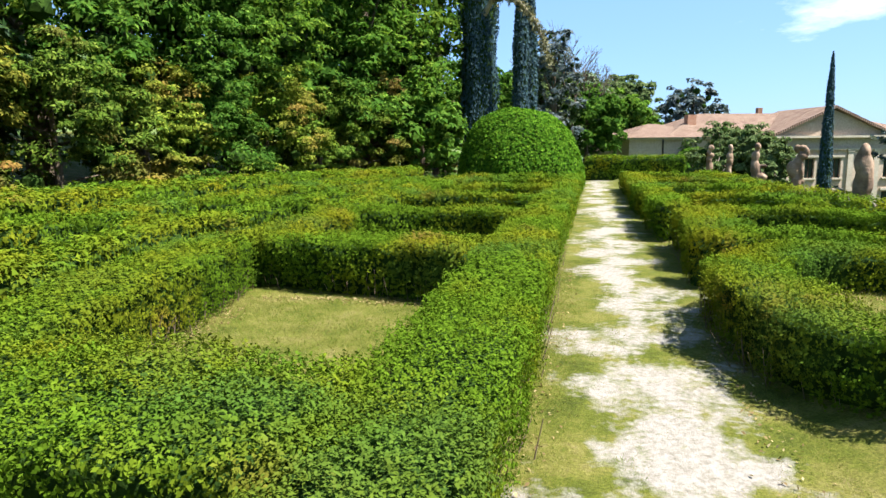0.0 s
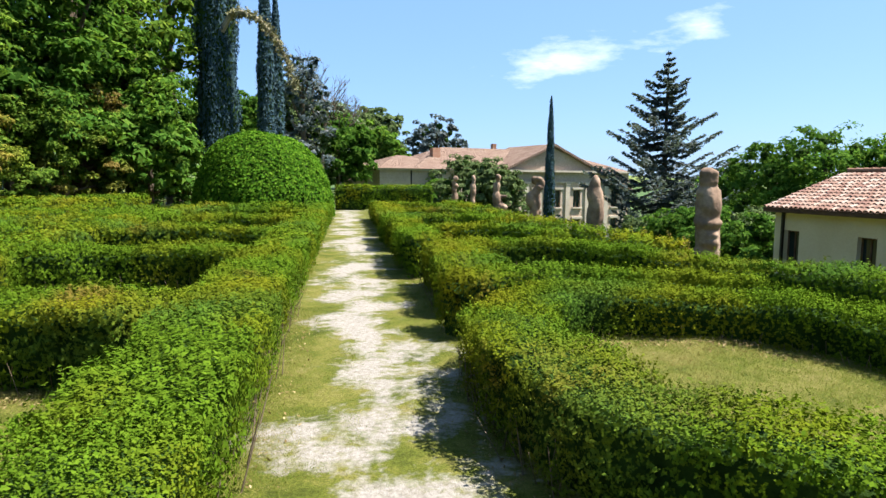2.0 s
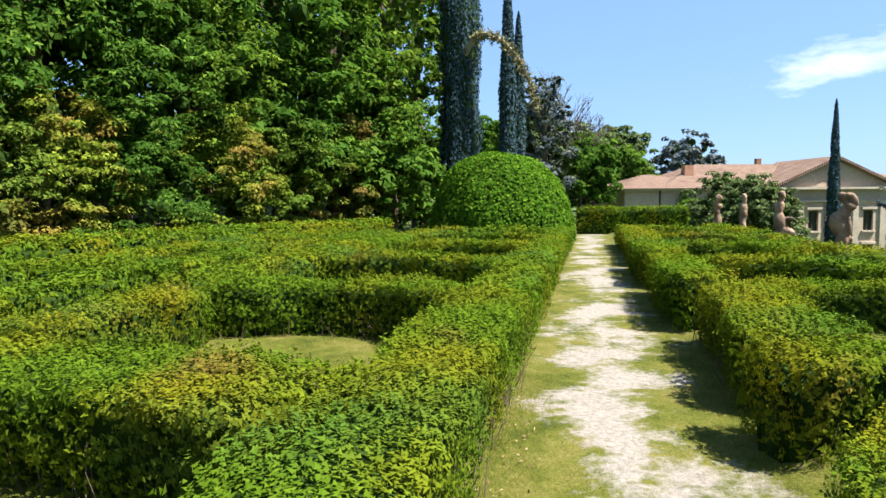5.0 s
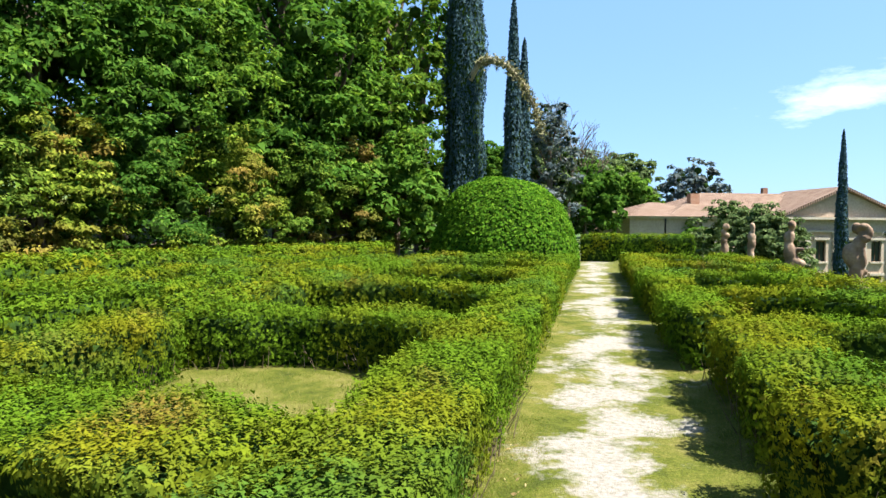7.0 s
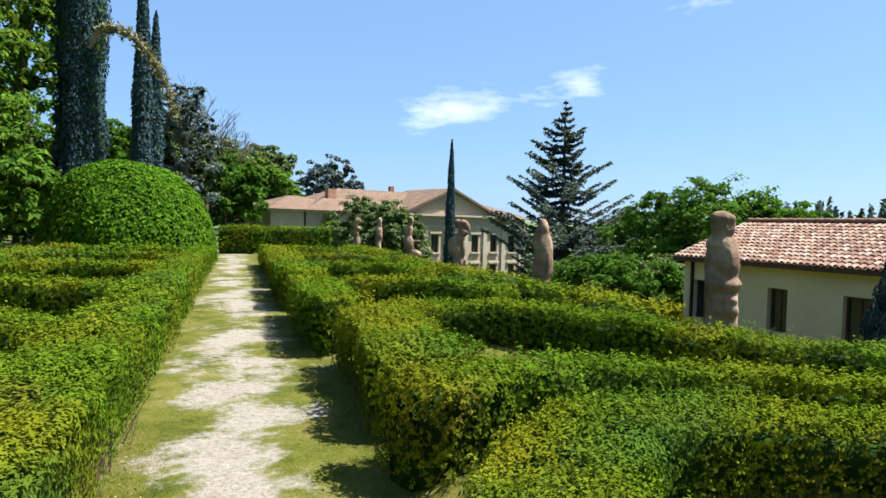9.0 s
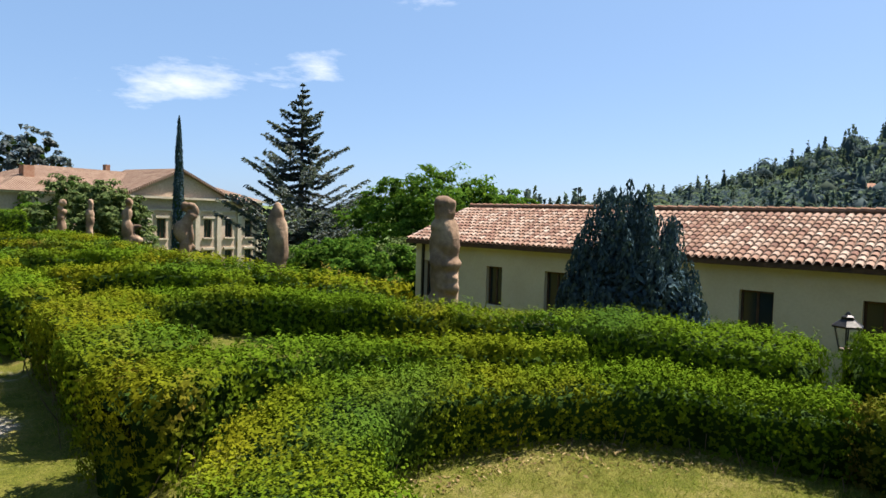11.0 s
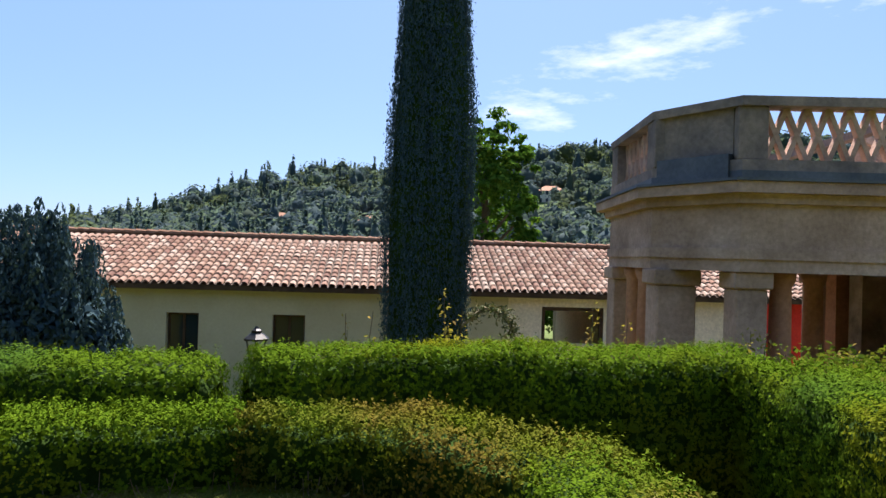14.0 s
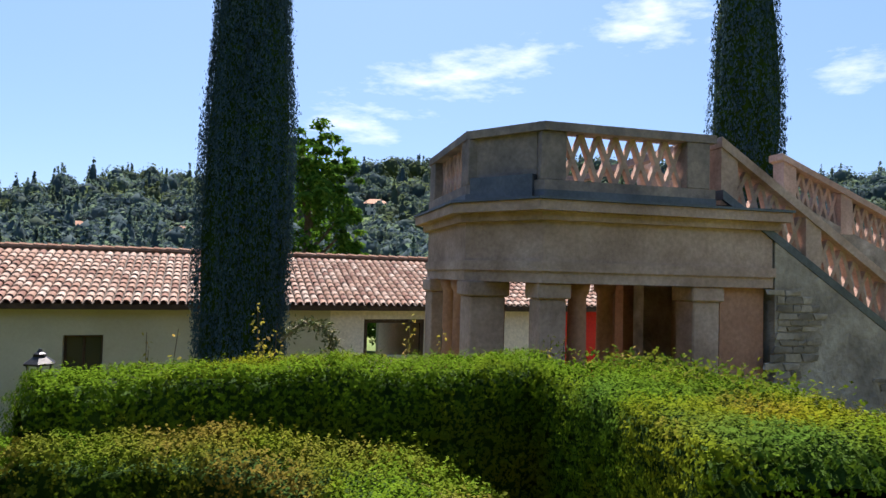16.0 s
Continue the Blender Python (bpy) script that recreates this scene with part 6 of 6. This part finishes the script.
# ---- grass ----
def grass():
    """Short dry blades along the path's borders and on the small lawns."""
    r = np.random.default_rng(41)

    def patch(count, f):
        u, v = f(r.random(count), r.random(count))
        return np.stack([SU * u + CU * v, CU * u - SU * v], 1)

    XY = [patch(44000, lambda a, b: (-0.2 + 9 * a ** 1.3, -0.32 + 0.6 * b ** 2.0)),
          patch(26000, lambda a, b: (-1.0 + 13 * a ** 1.2, 1.2 - 0.6 * b ** 2.0)),
          patch(1500, lambda a, b: (0.2 + 10 * a ** 1.2, 0.1 + 0.8 * b))]
    for x0, x1, y0, y1, n in ((2.5, 4.8, 2.7, 5.8, 40000), (-2.1, 0.1, 3.0, 6.4, 34000), (-1.5, 0.9, 7.1, 9.9, 12000), (3.4, 5.4, 7.2, 9.5, 5000)):
        XY.append(np.stack([r.uniform(x0, x1, n), r.uniform(y0, y1, n)], 1))
    XY = np.concatenate(XY)
    u, v = SU * XY[:, 0] + CU * XY[:, 1], CU * XY[:, 0] - SU * XY[:, 1]
    bare = waves(np.stack([XY[:, 0], XY[:, 1], np.zeros(len(XY))], 1), 4.0, 51) + waves(np.stack([XY[:, 0], XY[:, 1], np.zeros(len(XY))], 1), 11.0, 52) * 0.6
    keep = ~((np.abs(v - 0.42) < 0.46) & (bare < 0.35))
    XY = XY[keep]
    n = len(XY)
    h = r.uniform(0.006, 0.024, n) * np.where(np.abs(v[keep] - 0.4) < 0.9, 1.0, 1.5)
    a = r.uniform(0, 2 * math.pi, n)
    w = r.uniform(0.0012, 0.0026, n)
    lean = r.standard_normal((n, 2)) * 1.7 * h[:, None]
    gu, gv = SU * XY[:, 0] + CU * XY[:, 1], CU * XY[:, 0] - SU * XY[:, 1]
    ii, jj = np.clip(np.searchsorted(GRID[0], gu) - 1, 0, len(GRID[0]) - 2), np.clip(np.searchsorted(GRID[1], gv) - 1, 0, len(GRID[1]) - 2)
    fu, fv = (gu - GRID[0][ii]) / (GRID[0][ii + 1] - GRID[0][ii]), (gv - GRID[1][jj]) / (GRID[1][jj + 1] - GRID[1][jj])
    gz = GRID[2][ii, jj] * (1 - fu) * (1 - fv) + GRID[2][ii + 1, jj] * fu * (1 - fv) + GRID[2][ii, jj + 1] * (1 - fu) * fv + GRID[2][ii + 1, jj + 1] * fu * fv
    B = np.concatenate([XY, gz[:, None] - 0.015], 1)
    s = np.stack([np.cos(a) * w, np.sin(a) * w, np.zeros(n)], 1)
    tip = B + np.concatenate([lean, (h + 0.015)[:, None]], 1)
    V = np.stack([B - s, B + s, tip], 1).reshape(-1, 3)
    me = quads_mesh("grass", V, np.arange(3 * n).reshape(-1, 3))
    return tagged(link("grass", me, GRASS), "short dry grass on the path borders and lawns", "grass", kind="stuff")


grass()


def litter():
    """Fallen leaves and straw along the feet of the hedges round the near lawns."""
    r = np.random.default_rng(63)
    lines = [([(-2.05, 3.2), (-2.0, 4.7), (-1.93, 5.9)], 500), ([(-1.9, 6.35), (-1.0, 6.2), (-0.3, 5.95)], 400), ([(2.66, 3.3), (2.64, 4.2), (2.72, 4.85), (2.9, 5.3), (3.4, 5.62), (3.95, 5.5), (4.4, 5.1), (4.7, 4.6)], 900), ([(4.6, 3.6), (4.2, 3.1), (3.8, 2.85)], 300), (gp((0.5, 1.0), (3.0, 0.95), (6.0, 1.0)), 350), (gp((0.2, -0.22), (4.0, -0.22), (8.0, -0.22)), 300)]
    XY = []
    for pts, n in lines:
        q = np.array(pts)
        t = r.random(n) * (len(q) - 1)
        XY.append(np.stack([np.interp(t, range(len(q)), q[:, i]) for i in range(2)], 1) + r.standard_normal((n, 2)) * 0.075)
    XY = np.concatenate(XY)
    Z = np.array([height(x, y) for x, y in XY]) + 0.012
    N = np.array([0, 0, 1.0]) + 0.4 * r.standard_normal((len(XY), 3))
    me = leaves("leaf_litter", np.concatenate([XY, Z[:, None]], 1), N, 0.026, 0.3, 0.45)
    return tagged(link("leaf_litter", me, LITTER), "dry fallen leaves and straw at the hedge feet", "leaves", kind="stuff")


litter()


# ---- wild shoots behind the terrace hedge ----
def shoot(label, x, y, base, tall, spread, count, mat, seed, name="wild_shoot"):
    r = random.Random(seed)
    root = thing(name, Matrix.Translation((x, y, base)), label, "plant", "wild shoots behind the hedge")
    P = []
    for k in range(5):
        dx, dy = r.uniform(-1, 1) * spread, r.uniform(-1, 1) * spread
        top = tall * r.uniform(0.7, 1.0)
        pts = [(0, 0, 0), (dx * 0.4, dy * 0.4, top * 0.55), (dx, dy, top)]
        part("stem", tube(bmesh.new(), pts, [0.012, 0.009, 0.004], 5), BARK, root)
        for j in range(count // 5):
            t = r.uniform(0.5, 1.0)
            P.append([np.interp(t, [0, 0.55, 1], [p[i] for p in pts]) + r.uniform(-0.07, 0.07) for i in range(3)])
    P = np.array(P)
    link("leaves", leaves("leaves", P, RNG.standard_normal((len(P), 3)) + np.array([0, 0, 0.8]), 0.055, 0.5, 0.5), mat, root)
    return root


for k, (az, d, top_z, sp, cnt) in enumerate([(101.5, 7.6, 1.02, 0.22, 130), (92.3, 8.0, 0.86, 0.28, 50), (113.0, 8.0, 0.80, 0.35, 150), (115.5, 8.2, 0.78, 0.35, 130), (121.0, 8.0, 0.72, 0.3, 80), (126.0, 7.4, 0.76, 0.35, 120), (130.0, 7.2, 0.72, 0.4, 110), (45.0, 11.5, 0.5, 0.5, 150), (48.5, 12.0, 0.45, 0.5, 130), (44.5, 24.0, -0.3, 0.9, 160)]):
    x, y = 1.25 + d * math.sin(radians(az)), 3.6 + d * math.cos(radians(az))
    gz = height(x, y)
    shoot("thin wild shoot with yellow-green leaves", x, y, gz, top_z - gz, sp, int(cnt * 3.6), GOLD_LEAF, 60 + k)


def hanging_spray():
    """A broken spray that hangs from the near cypress."""
    ox, oy = 13.6, 0.55
    root = thing("hanging_branch", Matrix.Translation((ox, oy, -3.18)), "withered cypress branch hanging down beside its tree", "branch")
    bm = bmesh.new()
    pts = [(0.35, 0.25, 3.15), (0.1, -0.15, 3.55), (-0.1, -0.5, 3.45), (-0.2, -0.72, 3.0), (-0.25, -0.8, 2.3), (-0.25, -0.78, 1.7)]
    tube(bm, pts, [0.04, 0.035, 0.03, 0.025, 0.02, 0.01], 6)
    part("bough", bm, DEAD, root)
    q = np.array(pts)
    t = RNG.random(700) * 5
    P = np.stack([np.interp(t, range(6), q[:, i]) for i in range(3)], 1) + RNG.standard_normal((700, 3)) * np.array([0.09, 0.09, 0.07])
    link("sprays", leaves("sprays", P, RNG.standard_normal((700, 3)), 0.11, 0.6, 0.35), CYP_DRY, root)


CYP_DRY = leaf_mat("half_dry_spray", [(0.0, (0.05, 0.07, 0.03)), (0.6, (0.11, 0.12, 0.06)), (1.0, (0.20, 0.18, 0.10))], rough=0.9, through_light=0.1)
hanging_spray()


def creeper():
    """Light leaves of a creeper over the bending hedge."""
    n = 900
    t = RNG.random(n)
    x = np.interp(t, [0, 0.35, 0.7, 1], [6.3, 5.6, 4.9, 4.3]) + RNG.standard_normal(n) * 0.28
    y = np.interp(t, [0, 0.35, 0.7, 1], [-0.55, -0.9, -0.75, -0.6]) + RNG.standard_normal(n) * 0.3
    z = 0.57 + np.abs(RNG.standard_normal(n)) * 0.05
    P = np.stack([x, y, z], 1)
    c = np.array([5.2, -0.7, 0.5])
    root = thing("creeper", Matrix.Translation(tuple(c)), "light green creeper sprawling over the clipped hedge", "plant")
    link("leaf_cover", leaves("leaf_cover", P - c, np.array([0, 0, 1.0]) + 0.3 * RNG.standard_normal((n, 3)), 0.045, 0.6, 0.7), CREEPER, root)


CREEPER = leaf_mat("creeper_leaf", [(0.0, (0.043, 0.077, 0.009)), (0.6, (0.074, 0.105, 0.012)), (1.0, (0.112, 0.118, 0.019))], through_light=0.35)
creeper()


def mast(az, d, top):
    x, y = 1.2 + d * math.sin(radians(az)), 3.7 + d * math.cos(radians(az))
    b = height(x, y)
    root = thing("antenna_mast", Matrix.Translation((x, y, b)), "thin grey lattice antenna mast with cross arms", "mast")
    h = top - b
    for dx in (-0.35, 0.35):
        part("pole", tube(bmesh.new(), [(dx, 0, 0), (dx, 0, h)], [0.06, 0.05], 6), IRON, root)
    for k in range(5):
        z = h - 0.3 - k * 0.9
        part("cross_arm", tube(bmesh.new(), [(-0.8, 0, z), (0.8, 0, z)], [0.035, 0.035], 5), IRON, root)


mast(65.3, 85, 5.6)
